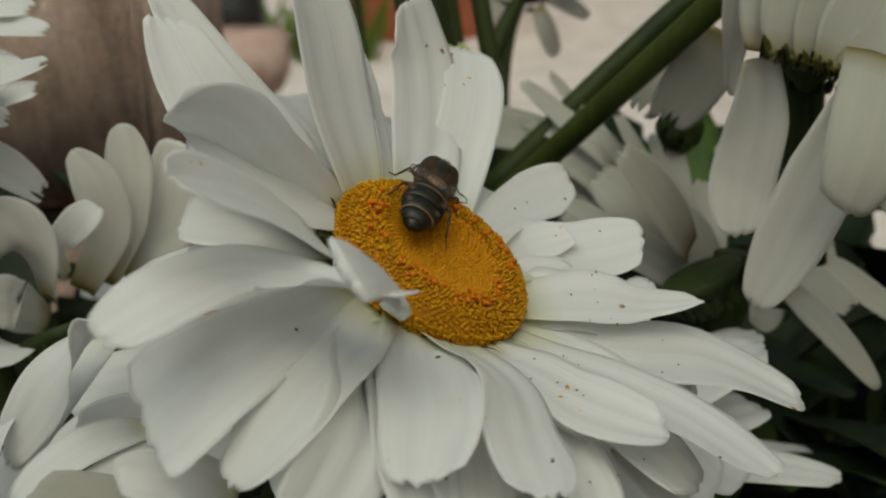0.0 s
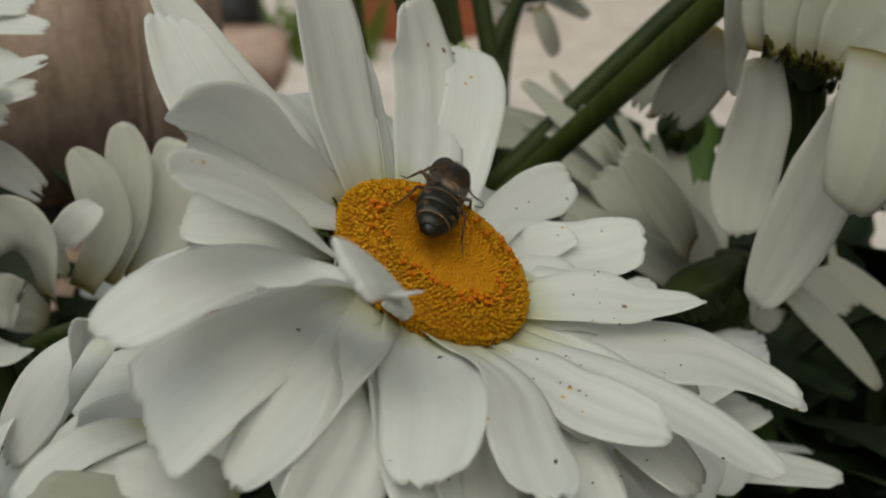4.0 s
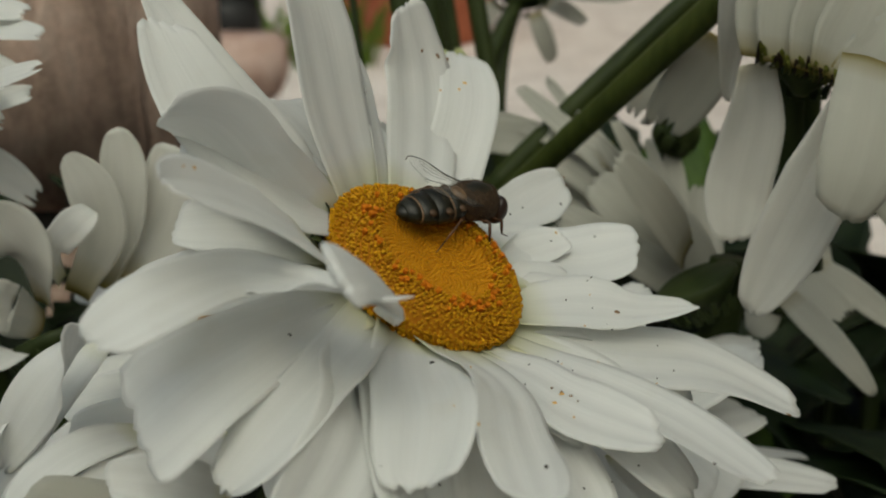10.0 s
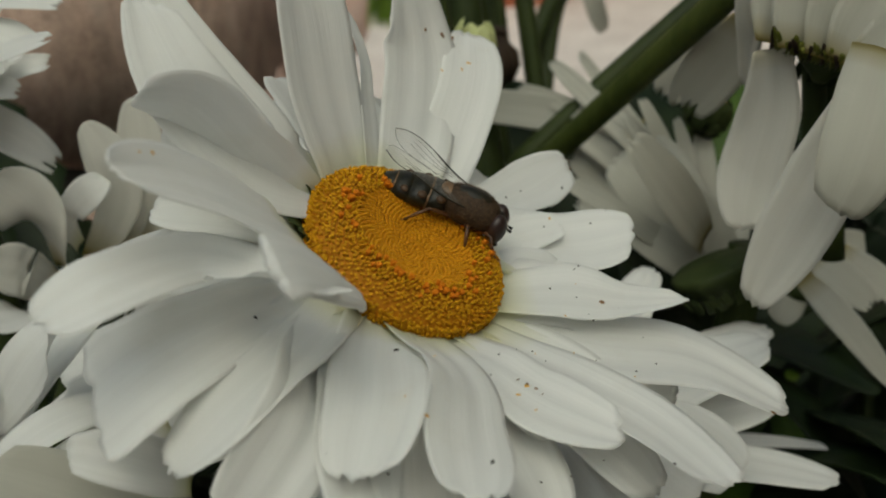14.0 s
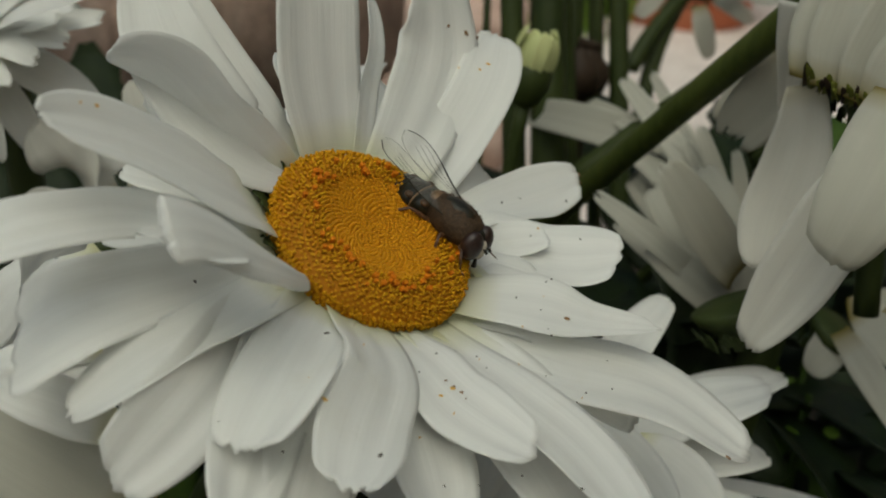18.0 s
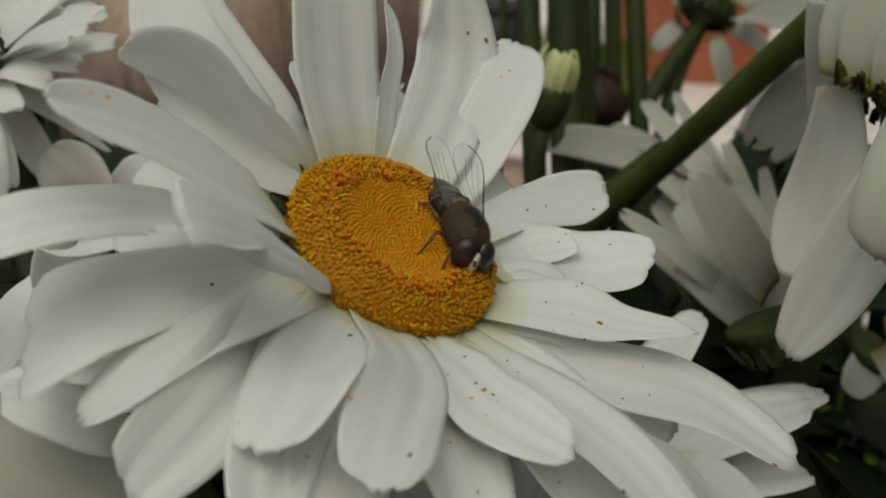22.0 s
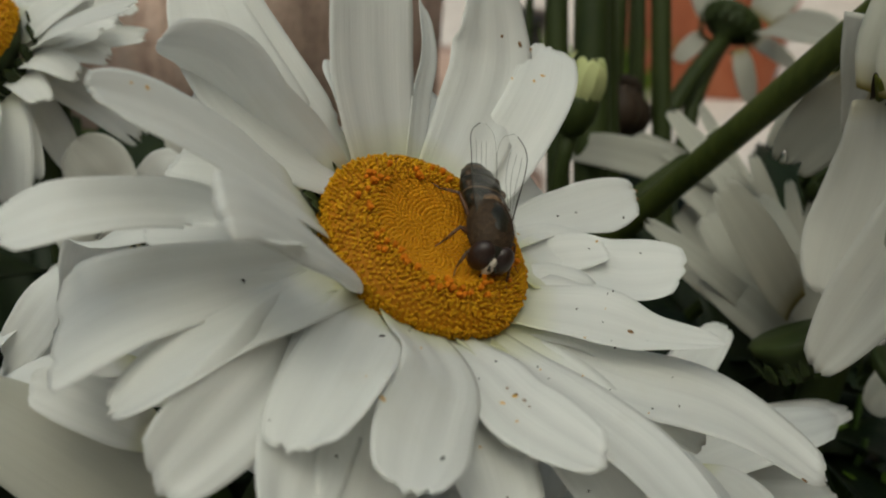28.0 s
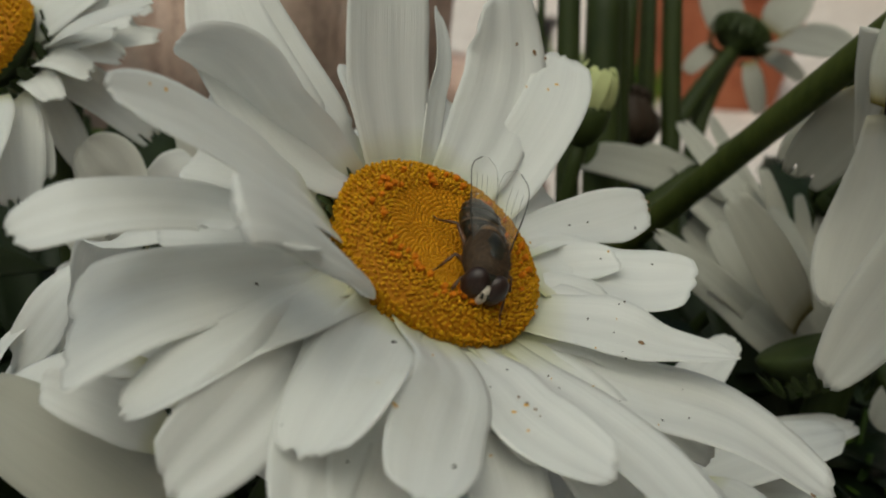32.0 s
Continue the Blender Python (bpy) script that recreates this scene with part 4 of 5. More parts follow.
def dry_head(at):
    """A withered brown flower head on its stalk."""
    ob = thing("withered_head", Matrix.Translation(at), "withered dark brown flower head on a thin stalk", "flower head")
    part("cup", lathe([(0.8 * MM, -5 * MM), (3.2 * MM, -3.5 * MM), (4.2 * MM, -0.5 * MM), (3.4 * MM, 2.5 * MM), (1.6 * MM, 4.2 * MM), (0.9 * MM, 5.5 * MM)], 14, 0.10, 6), M_DRY, ob)
    part("tuft", ball(Vector((0.0002, 0, 0.0062)), (1.1 * MM, 1.0 * MM, 1.3 * MM), 6, 8), M_DRY, ob)
    part("stalk", tube(bend((0, 0, -4.5 * MM), (0, 0, -0.02), (0.002, 0.004, -0.06), (0.002, 0.01, -0.2)), [0.0010] * 13, 7), M_DRY, ob)
    return ob


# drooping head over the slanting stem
droop = daisy_head("daisy", (0.0489, 0.0447, 0.4623), (0.25, 0.55, 0.8), 0, "drooping white daisy with swept-back petals and a yellow-green fringe", seed=21, count=0, radius=5.2, mat=M_PETAL_SHADE, disc=False)
sprig(droop, ((0.0385, 0.039, 0.4703), (0.0384, 0.0416, 0.4651), (0.0386, 0.0441, 0.4603), (0.0389, 0.0454, 0.4542)), (6.4, 4.6, 2.7, 1.9), (9, 5, 1), blunt=0.4, up=Vector((0, -0.8, 0.6)), grown=0.35)
sprig(droop, ((0.0401, 0.037, 0.4617), (0.0409, 0.0381, 0.4536), (0.0398, 0.0383, 0.4452), (0.0392, 0.0364, 0.4379)), (4.5, 7.7, 8.6, 8.5), (7, 10, 7), blunt=0.4, up=Vector((0, -0.8, 0.6)), grown=0.1)
sprig(droop, ((0.0478, 0.0235, 0.4600), (0.0448, 0.0222, 0.4520), (0.0413, 0.0217, 0.4431), (0.0380, 0.0219, 0.4345)), (5.5, 8.4, 8.4, 7.1), (0, 6, 12), blunt=0.5, up=Vector((0, -0.8, 0.6)), grown=0.2)
limb(droop, (0.0492, 0.0215, 0.4655), (0.0428, 0.0094, 0.4508), 9.4, up=(0, -0.9, 0.45), shade_tone=1, arc=3.0, foot=0.85, curl=-1.0, cup=-0.05)
limb(droop, (0.0406, 0.0357, 0.4625), (0.0435, 0.0430, 0.4773), 9, up=(0, -0.9, 0.45), shade_tone=1, arc=1, roll=-12)
limb(droop, (0.0431, 0.0343, 0.4621), (0.0458, 0.0403, 0.4769), 10, up=(0, -0.9, 0.45), shade_tone=1, arc=1)
limb(droop, (0.0456, 0.0334, 0.4614), (0.0506, 0.0398, 0.4757), 9, up=(0, -0.9, 0.45), shade_tone=1, arc=1, roll=10)
limb(droop, (0.0480, 0.0325, 0.4609), (0.0555, 0.0375, 0.4733), 10, up=(0, -0.9, 0.45), shade_tone=1, arc=1)
limb(droop, (0.0495, 0.0322, 0.4602), (0.0616, 0.0353, 0.4677), 9, up=(0, -0.9, 0.45), shade_tone=1, arc=1)
limb(droop, (0.0431, 0.0380, 0.4618), (0.0417, 0.0450, 0.4757), 8, up=(0, -0.9, 0.45), shade_tone=1, arc=1)
limb(droop, (0.0479, 0.0361, 0.4603), (0.0501, 0.0452, 0.4764), 9, up=(0, -0.9, 0.45), shade_tone=1, arc=1)
limb(droop, (0.0524, 0.0375, 0.4571), (0.0621, 0.0307, 0.4405), 10, up=(0, -0.9, 0.45), shade_tone=1, arc=2)
limb(droop, (0.0452, 0.0365, 0.4611), (0.0491, 0.0452, 0.4764), 9, up=(0, -0.9, 0.45), shade_tone=1, arc=1)
limb(droop, (0.0399, 0.0356, 0.4621), (0.0392, 0.0332, 0.4653), 1.02889, up=(0, -0.9, 0.45), scale=1, arc=0.3, teeth=0, blunt=0.7, end=0.97, rows=8, cols=4, foot=0.9)
limb(droop, (0.0403, 0.0355, 0.4620), (0.0392, 0.0332, 0.4652), 0.603738, up=(0, -0.9, 0.45), scale=2, arc=0.3, teeth=0, blunt=0.7, end=0.97, rows=8, cols=4, foot=0.9)
limb(droop, (0.0406, 0.0355, 0.4619), (0.0397, 0.0331, 0.4648), 0.718611, up=(0, -0.9, 0.45), scale=2, arc=0.3, teeth=0, blunt=0.7, end=0.97, rows=8, cols=4, foot=0.9)
limb(droop, (0.0414, 0.0354, 0.4617), (0.0411, 0.0326, 0.4637), 0.9584, up=(0, -0.9, 0.45), scale=1, arc=0.3, teeth=0, blunt=0.7, end=0.97, rows=8, cols=4, foot=0.9)
limb(droop, (0.0415, 0.0354, 0.4617), (0.0406, 0.0325, 0.4635), 1.17399, up=(0, -0.9, 0.45), scale=2, arc=0.3, teeth=0, blunt=0.7, end=0.97, rows=8, cols=4, foot=0.9)
limb(droop, (0.0422, 0.0353, 0.4615), (0.0418, 0.0329, 0.4644), 1.11977, up=(0, -0.9, 0.45), scale=2, arc=0.3, teeth=0, blunt=0.7, end=0.97, rows=8, cols=4, foot=0.9)
limb(droop, (0.0426, 0.0353, 0.4614), (0.0413, 0.0327, 0.4640), 0.700783, up=(0, -0.9, 0.45), scale=1, arc=0.3, teeth=0, blunt=0.7, end=0.97, rows=8, cols=4, foot=0.9)
limb(droop, (0.0433, 0.0352, 0.4611), (0.0423, 0.0326, 0.4637), 1.16254, up=(0, -0.9, 0.45), scale=2, arc=0.3, teeth=0, blunt=0.7, end=0.97, rows=8, cols=4, foot=0.9)
limb(droop, (0.0437, 0.0351, 0.4610), (0.0424, 0.0323, 0.4630), 0.927122, up=(0, -0.9, 0.45), scale=2, arc=0.3, teeth=0, blunt=0.7, end=0.97, rows=8, cols=4, foot=0.9)
limb(droop, (0.0442, 0.0351, 0.4609), (0.0434, 0.0324, 0.4632), 0.989883, up=(0, -0.9, 0.45), scale=1, arc=0.3, teeth=0, blunt=0.7, end=0.97, rows=8, cols=4, foot=0.9)
limb(droop, (0.0446, 0.0350, 0.4608), (0.0439, 0.0326, 0.4637), 0.707384, up=(0, -0.9, 0.45), scale=2, arc=0.3, teeth=0, blunt=0.7, end=0.97, rows=8, cols=4, foot=0.9)
limb(droop, (0.0451, 0.0350, 0.4606), (0.0442, 0.0325, 0.4634), 0.752208, up=(0, -0.9, 0.45), scale=2, arc=0.3, teeth=0, blunt=0.7, end=0.97, rows=8, cols=4, foot=0.9)
limb(droop, (0.0457, 0.0349, 0.4605), (0.0449, 0.0325, 0.4636), 0.817712, up=(0, -0.9, 0.45), scale=1, arc=0.3, teeth=0, blunt=0.7, end=0.97, rows=8, cols=4, foot=0.9)
limb(droop, (0.0462, 0.0349, 0.4603), (0.0449, 0.0322, 0.4628), 0.709467, up=(0, -0.9, 0.45), scale=2, arc=0.3, teeth=0, blunt=0.7, end=0.97, rows=8, cols=4, foot=0.9)
limb(droop, (0.0468, 0.0348, 0.4601), (0.0458, 0.0324, 0.4631), 0.850066, up=(0, -0.9, 0.45), scale=2, arc=0.3, teeth=0, blunt=0.7, end=0.97, rows=8, cols=4, foot=0.9)
limb(droop, (0.0473, 0.0347, 0.4600), (0.0462, 0.0320, 0.4623), 0.943283, up=(0, -0.9, 0.45), scale=1, arc=0.3, teeth=0, blunt=0.7, end=0.97, rows=8, cols=4, foot=0.9)
limb(droop, (0.0478, 0.0347, 0.4599), (0.0472, 0.0321, 0.4625), 0.650797, up=(0, -0.9, 0.45), scale=2, arc=0.3, teeth=0, blunt=0.7, end=0.97, rows=8, cols=4, foot=0.9)
limb(droop, (0.0482, 0.0346, 0.4597), (0.0469, 0.0322, 0.4626), 1.13679, up=(0, -0.9, 0.45), scale=2, arc=0.3, teeth=0, blunt=0.7, end=0.97, rows=8, cols=4, foot=0.9)
limb(droop, (0.0486, 0.0346, 0.4596), (0.0477, 0.0317, 0.4615), 0.924045, up=(0, -0.9, 0.45), scale=1, arc=0.3, teeth=0, blunt=0.7, end=0.97, rows=8, cols=4, foot=0.9)
limb(droop, (0.0490, 0.0345, 0.4595), (0.0481, 0.0319, 0.4619), 1.06065, up=(0, -0.9, 0.45), scale=2, arc=0.3, teeth=0, blunt=0.7, end=0.97, rows=8, cols=4, foot=0.9)
limb(droop, (0.0494, 0.0345, 0.4594), (0.0480, 0.0320, 0.4622), 0.908792, up=(0, -0.9, 0.45), scale=2, arc=0.3, teeth=0, blunt=0.7, end=0.97, rows=8, cols=4, foot=0.9)
limb(droop, (0.0501, 0.0344, 0.4592), (0.0495, 0.0318, 0.4617), 1.08609, up=(0, -0.9, 0.45), scale=1, arc=0.3, teeth=0, blunt=0.7, end=0.97, rows=8, cols=4, foot=0.9)
limb(droop, (0.0408, 0.0562, 0.4605), (0.0334, 0.0620, 0.4458), 8.5, up=(0, -0.9, 0.45), shade_tone=1, arc=1, teeth=0.22, foot=0.6)
limb(droop, (0.0402, 0.0750, 0.4561), (0.0325, 0.0762, 0.4437), 7.5, up=(0, -0.9, 0.45), shade_tone=1, arc=1, teeth=0.2, foot=0.6)
limb(droop, (0.0419, 0.0740, 0.4525), (0.0387, 0.0781, 0.4449), 6, up=(0, -0.9, 0.45), shade_tone=1, arc=1, teeth=0.2, foot=0.6)
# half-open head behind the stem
cupped = daisy_head("daisy", (0.0374, 0.0480, 0.4288), (-0.45, 0.15, 0.9), 0, "half-open white daisy in shade with narrow curling petals", seed=22, count=0, radius=6.0, mat=M_PETAL_SHADE, disc=False)
limb(cupped, (0.0391, 0.0797, 0.4223), (0.0098, 0.1094, 0.4347), 5.6, up=(0, -0.9, 0.45), shade_tone=1, teeth=0.06, arc=6, droop=8)
limb(cupped, (0.0312, 0.0904, 0.4338), (-0.0030, 0.1125, 0.4302), 6.5, up=(0, -0.9, 0.45), shade_tone=1, teeth=0.06, arc=5, droop=9)
limb(cupped, (0.0323, 0.0849, 0.4327), (0.0089, 0.1048, 0.4370), 3.2, up=(0, -0.9, 0.45), shade_tone=1, teeth=0.06, arc=3, droop=4)
limb(cupped, (0.0376, 0.0810, 0.4263), (0.0149, 0.0985, 0.4439), 4.6, up=(0, -0.9, 0.45), shade_tone=1, teeth=0.06, arc=1.5, roll=20)
limb(cupped, (0.0381, 0.0811, 0.4264), (0.0200, 0.1000, 0.4446), 2.8, up=(0, -0.9, 0.45), shade_tone=1, teeth=0.06, arc=1, curl=2)
limb(cupped, (0.0383, 0.0805, 0.4247), (0.0220, 0.0971, 0.4428), 2.8, up=(0, -0.9, 0.45), shade_tone=1, teeth=0.06, arc=1, roll=-15)
limb(cupped, (0.0392, 0.0706, 0.4258), (0.0291, 0.0792, 0.4434), 3.4, up=(0, -0.9, 0.45), shade_tone=1, teeth=0.06, arc=-2, droop=2, roll=25)
limb(cupped, (0.0390, 0.0743, 0.4253), (0.0271, 0.0836, 0.4393), 3.2, up=(0, -0.9, 0.45), shade_tone=1, teeth=0.06, arc=1, roll=-20)
limb(cupped, (0.0402, 0.0731, 0.4250), (0.0354, 0.0818, 0.4395), 3.2, up=(0, -0.9, 0.45), shade_tone=1, teeth=0.06, arc=1, roll=30)
limb(cupped, (0.0410, 0.0724, 0.4227), (0.0403, 0.0857, 0.4364), 4, up=(0, -0.9, 0.45), shade_tone=1, teeth=0.06, arc=1)
limb(cupped, (0.0377, 0.0555, 0.4288), (0.0249, 0.0477, 0.4469), 7.5, up=(0, -0.9, 0.45), shade_tone=1, teeth=0.06, arc=2, roll=25)
limb(cupped, (0.0393, 0.0610, 0.4252), (0.0299, 0.0710, 0.4392), 8, up=(0, -0.9, 0.45), shade_tone=1, teeth=0.06, arc=2)
limb(cupped, (0.0376, 0.0594, 0.4255), (0.0240, 0.0638, 0.4380), 8, up=(0, -0.9, 0.45), shade_tone=1, teeth=0.06, arc=3, droop=3)
limb(cupped, (0.0390, 0.0607, 0.4213), (0.0156, 0.0610, 0.4361), 3.4, up=(0, -0.9, 0.45), shade_tone=1, teeth=0.06, arc=6, droop=7)
limb(cupped, (0.0392, 0.0571, 0.4221), (0.0249, 0.0573, 0.4311), 6, up=(0, -0.9, 0.45), shade_tone=1, teeth=0.06, arc=2.5, droop=3)
limb(cupped, (0.0396, 0.0775, 0.4166), (0.0190, 0.0932, 0.4283), 6, up=(0, -0.9, 0.45), shade_tone=1, teeth=0.06, arc=3)
limb(cupped, (0.0400, 0.0777, 0.4166), (0.0208, 0.0962, 0.4347), 5.5, up=(0, -0.9, 0.45), shade_tone=1, teeth=0.06, arc=2)
limb(cupped, (0.0426, 0.0661, 0.4192), (0.0464, 0.0847, 0.4301), 7, up=(0, -0.9, 0.45), shade_tone=1, teeth=0.06, arc=1)
limb(cupped, (0.0413, 0.0585, 0.4210), (0.0346, 0.0610, 0.4346), 9, up=(0, -0.9, 0.45), shade_tone=1, teeth=0.06, arc=1)
limb(cupped, (0.0384, 0.0630, 0.4207), (0.0191, 0.0674, 0.4301), 5, up=(0, -0.9, 0.45), shade_tone=1, teeth=0.06, arc=3)
# flower turned away beside the pier
turned = daisy_head("daisy", (-0.0487, 0.0352, 0.4259), (-0.35, 0.45, 0.8), 0, "white daisy turned away with its dark green cup showing", seed=24, count=0, radius=7, disc=False)
sprig(turned, ((-0.0482, 0.0419, 0.4284), (-0.0435, 0.0411, 0.4373), (-0.0442, 0.0405, 0.4439), (-0.0474, 0.0414, 0.4488)), (3.5, 6.2, 6.4, 3.6), (0, 0, 0), blunt=0.25, up=Vector((0.2, -0.9, 0.4)), teeth=0.02)
sprig(turned, ((-0.0457, 0.0441, 0.4286), (-0.0421, 0.0445, 0.4377), (-0.041, 0.0451, 0.4447), (-0.0417, 0.0465, 0.451)), (4, 6.5, 6.6, 5.2), (0, 0, 0), blunt=0.3, up=Vector((0, -0.9, 0.4)))
sprig(turned, ((-0.0435, 0.0462, 0.4286), (-0.0371, 0.0467, 0.4352), (-0.0351, 0.0471, 0.4416), (-0.0352, 0.0488, 0.4487)), (4, 7.5, 8.5, 8), (0, 0, 0), blunt=0.35, up=Vector((0, -0.9, 0.4)))
sprig(turned, ((-0.042, 0.0478, 0.427), (-0.0338, 0.0486, 0.4319), (-0.0291, 0.0501, 0.4356), (-0.0259, 0.0516, 0.4393)), (4, 8, 9, 8), (0, 0, 0), blunt=0.35, up=Vector((0, -0.9, 0.4)))
sprig(turned, ((-0.0501, 0.0416, 0.4305), (-0.049, 0.0364, 0.4364), (-0.0451, 0.034, 0.4412), (-0.0419, 0.0349, 0.4434)), (2, 3.5, 4.6, 3.6), (0, 0, 0), blunt=0.3, up=Vector((0.5, -0.7, 0.6)), shade_tone=0)
sprig(turned, ((-0.0517, 0.0404, 0.4273), (-0.0515, 0.036, 0.4353), (-0.0533, 0.0335, 0.4398), (-0.0571, 0.0328, 0.4435)), (4, 8.5, 9.5, 8), (0, 0, 0), blunt=0.3, up=Vector((-0.3, -0.7, 0.6)))
sprig(turned, ((-0.0521, 0.0385, 0.4253), (-0.053, 0.0336, 0.4292), (-0.0544, 0.0304, 0.4319), (-0.0571, 0.0289, 0.4337)), (4, 6.5, 7, 6), (0, 0, 0), blunt=0.3, up=Vector((-0.3, -0.7, 0.6)))
sprig(turned, ((-0.0517, 0.0376, 0.4231), (-0.0526, 0.032, 0.4251), (-0.0544, 0.0281, 0.4263), (-0.0571, 0.0259, 0.4262)), (4, 5.5, 6, 5), (0, 0, 0), blunt=0.3, up=Vector((-0.3, -0.7, 0.6)), shade_tone=0)
# flower at the edge, by the bricks
edge = daisy_head("daisy", (-0.0696, 0.0295, 0.4548), (-0.4, -0.62, 0.68), 0, "white daisy with a golden disc beside the bricks", seed=25, count=0, radius=8.0)
limb(edge, (-0.0641, 0.0331, 0.4519), (-0.0517, 0.0346, 0.4543), 5.5, up=(0.2, -0.5, 0.8), teeth=0.1, arc=2.5, droop=3.5)
limb(edge, (-0.0639, 0.0334, 0.4528), (-0.0495, 0.0411, 0.4568), 4.4, up=(0.2, -0.5, 0.8), teeth=0.1, arc=1.5)
limb(edge, (-0.0641, 0.0338, 0.4539), (-0.0427, 0.0256, 0.4638), 4.2, up=(0.2, -0.5, 0.8), teeth=0.1, arc=1)
limb(edge, (-0.0638, 0.0343, 0.4516), (-0.0513, 0.0418, 0.4416), 7, up=(0.2, -0.5, 0.8), teeth=0.2, arc=2.5)
limb(edge, (-0.0647, 0.0282, 0.4498), (-0.0591, 0.0219, 0.4367), 8, up=(0.2, -0.5, 0.8), teeth=0.1, arc=1.5)
limb(edge, (-0.0660, 0.0366, 0.4556), (-0.0571, 0.0462, 0.4647), 5, up=(0.2, -0.5, 0.8), teeth=0.1, arc=1)
limb(edge, (-0.0688, 0.0382, 0.4580), (-0.0641, 0.0450, 0.4661), 6, up=(0.2, -0.5, 0.8), teeth=0.1, arc=1)
limb(edge, (-0.0655, 0.0254, 0.4498), (-0.0586, 0.0112, 0.4428), 8, up=(0.2, -0.5, 0.8), teeth=0.1, arc=1)
limb(edge, (-0.0650, 0.0339, 0.4583), (-0.0658, 0.0437, 0.4638), 5, up=(0.2, -0.5, 0.8), teeth=0.1, arc=1)
limb(edge, (-0.0718, 0.0376, 0.4584), (-0.0725, 0.0435, 0.4674), 7, up=(0.2, -0.5, 0.8), teeth=0.1, arc=1)
limb(edge, (-0.0652, 0.0351, 0.4544), (-0.0565, 0.0394, 0.4602), 4.5, up=(0.2, -0.5, 0.8), teeth=0.1, arc=0.5, roll=20)
limb(edge, (-0.0656, 0.0355, 0.4558), (-0.0611, 0.0401, 0.4617), 4.5, up=(0.2, -0.5, 0.8), teeth=0.1, arc=0.5)
limb(edge, (-0.0634, 0.0326, 0.4537), (-0.0523, 0.0342, 0.4579), 4, up=(0.2, -0.5, 0.8), teeth=0.1, arc=0.8)
limb(edge, (-0.0652, 0.0347, 0.4571), (-0.0642, 0.0398, 0.4628), 5, up=(0.2, -0.5, 0.8), teeth=0.1, arc=0.8)
limb(edge, (-0.0647, 0.0325, 0.4508), (-0.0586, 0.0358, 0.4384), 5, up=(0.2, -0.5, 0.8), teeth=0.1, arc=1.5)
limb(edge, (-0.0641, 0.0325, 0.4557), (-0.0573, 0.0387, 0.4624), 4.5, up=(0.2, -0.5, 0.8), teeth=0.1, arc=1)
limb(edge, (-0.0632, 0.0317, 0.4529), (-0.0530, 0.0294, 0.4527), 4.5, up=(0.2, -0.5, 0.8), teeth=0.1, arc=2)
limb(edge, (-0.0633, 0.0303, 0.4511), (-0.0561, 0.0262, 0.4497), 4.5, up=(0.2, -0.5, 0.8), teeth=0.1, arc=1.5)
limb(edge, (-0.0640, 0.0328, 0.4547), (-0.0517, 0.0368, 0.4590), 4.2, up=(0.2, -0.5, 0.8), teeth=0.1, arc=1)
limb(edge, (-0.0649, 0.0339, 0.4563), (-0.0602, 0.0415, 0.4647), 5, up=(0.2, -0.5, 0.8), teeth=0.1, arc=1)
limb(edge, (-0.0640, 0.0291, 0.4501), (-0.0580, 0.0256, 0.4389), 5, up=(0.2, -0.5, 0.8), teeth=0.1, arc=1)
limb(edge, (-0.0633, 0.0480, 0.4639), (-0.0502, 0.0437, 0.4661), 5, up=(0.2, -0.5, 0.8), teeth=0.1, arc=1.5)
limb(edge, (-0.0633, 0.0471, 0.4617), (-0.0474, 0.0403, 0.4641), 4.6, up=(0.2, -0.5, 0.8), teeth=0.1, arc=1.5)
limb(edge, (-0.0627, 0.0448, 0.4592), (-0.0513, 0.0396, 0.4593), 4.4, up=(0.2, -0.5, 0.8), teeth=0.1, arc=1.5)
limb(edge, (-0.0635, 0.0512, 0.4655), (-0.0541, 0.0506, 0.4672), 6, up=(0.2, -0.5, 0.8), teeth=0.1, arc=1.5)
limb(edge, (-0.0622, 0.0426, 0.4569), (-0.0526, 0.0395, 0.4557), 4.4, up=(0.2, -0.5, 0.8), teeth=0.1, arc=1.5)
# heads below and behind the large daisy
under = daisy_head("daisy", (0.014, 0.024, 0.408), (0.1, 0.2, 0.95), 8, "white daisy in the shade under the large one", seed=28, count=0, radius=6, disc=False)
limb(under, (0.0180, 0.0260, 0.4100), (0.0435, 0.0322, 0.4252), 13.5, arc=2, teeth=0.02, cup=0.01)
limb(under, (0.0180, 0.0260, 0.4100), (0.0450, 0.0350, 0.4145), 14, arc=2, teeth=0.02, cup=0.01)
limb(under, (0.0180, 0.0260, 0.4100), (0.0290, 0.0422, 0.4303), 8, arc=2, teeth=0.02, cup=0.01)
limb(under, (0.0180, 0.0260, 0.4100), (0.0637, 0.0610, 0.3908), 4.5, arc=2, teeth=0.02, cup=0.01)
limb(under, (0.0180, 0.0260, 0.4100), (0.0460, 0.0450, 0.4210), 10, arc=2, teeth=0.02, cup=0.01)
limb(under, (0.0180, 0.0260, 0.4100), (0.0520, 0.0200, 0.4120), 9, arc=2, teeth=0.02, cup=0.01)
limb(under, (0.0131, 0.0171, 0.4227), (0.0215, -0.0022, 0.4230), 12, arc=1, up=(0, -0.6, 0.8))
limb(under, (0.0171, 0.0226, 0.4203), (0.0331, 0.0105, 0.4161), 12, arc=1, up=(0, -0.6, 0.8))
limb(under, (0.0087, 0.0118, 0.4258), (0.0108, -0.0048, 0.4230), 12, arc=1, up=(0, -0.6, 0.8))
limb(under, (0.0184, -0.0069, 0.4338), (0.0234, -0.0145, 0.4311), 4.2, arc=1, up=(0, -0.6, 0.8))
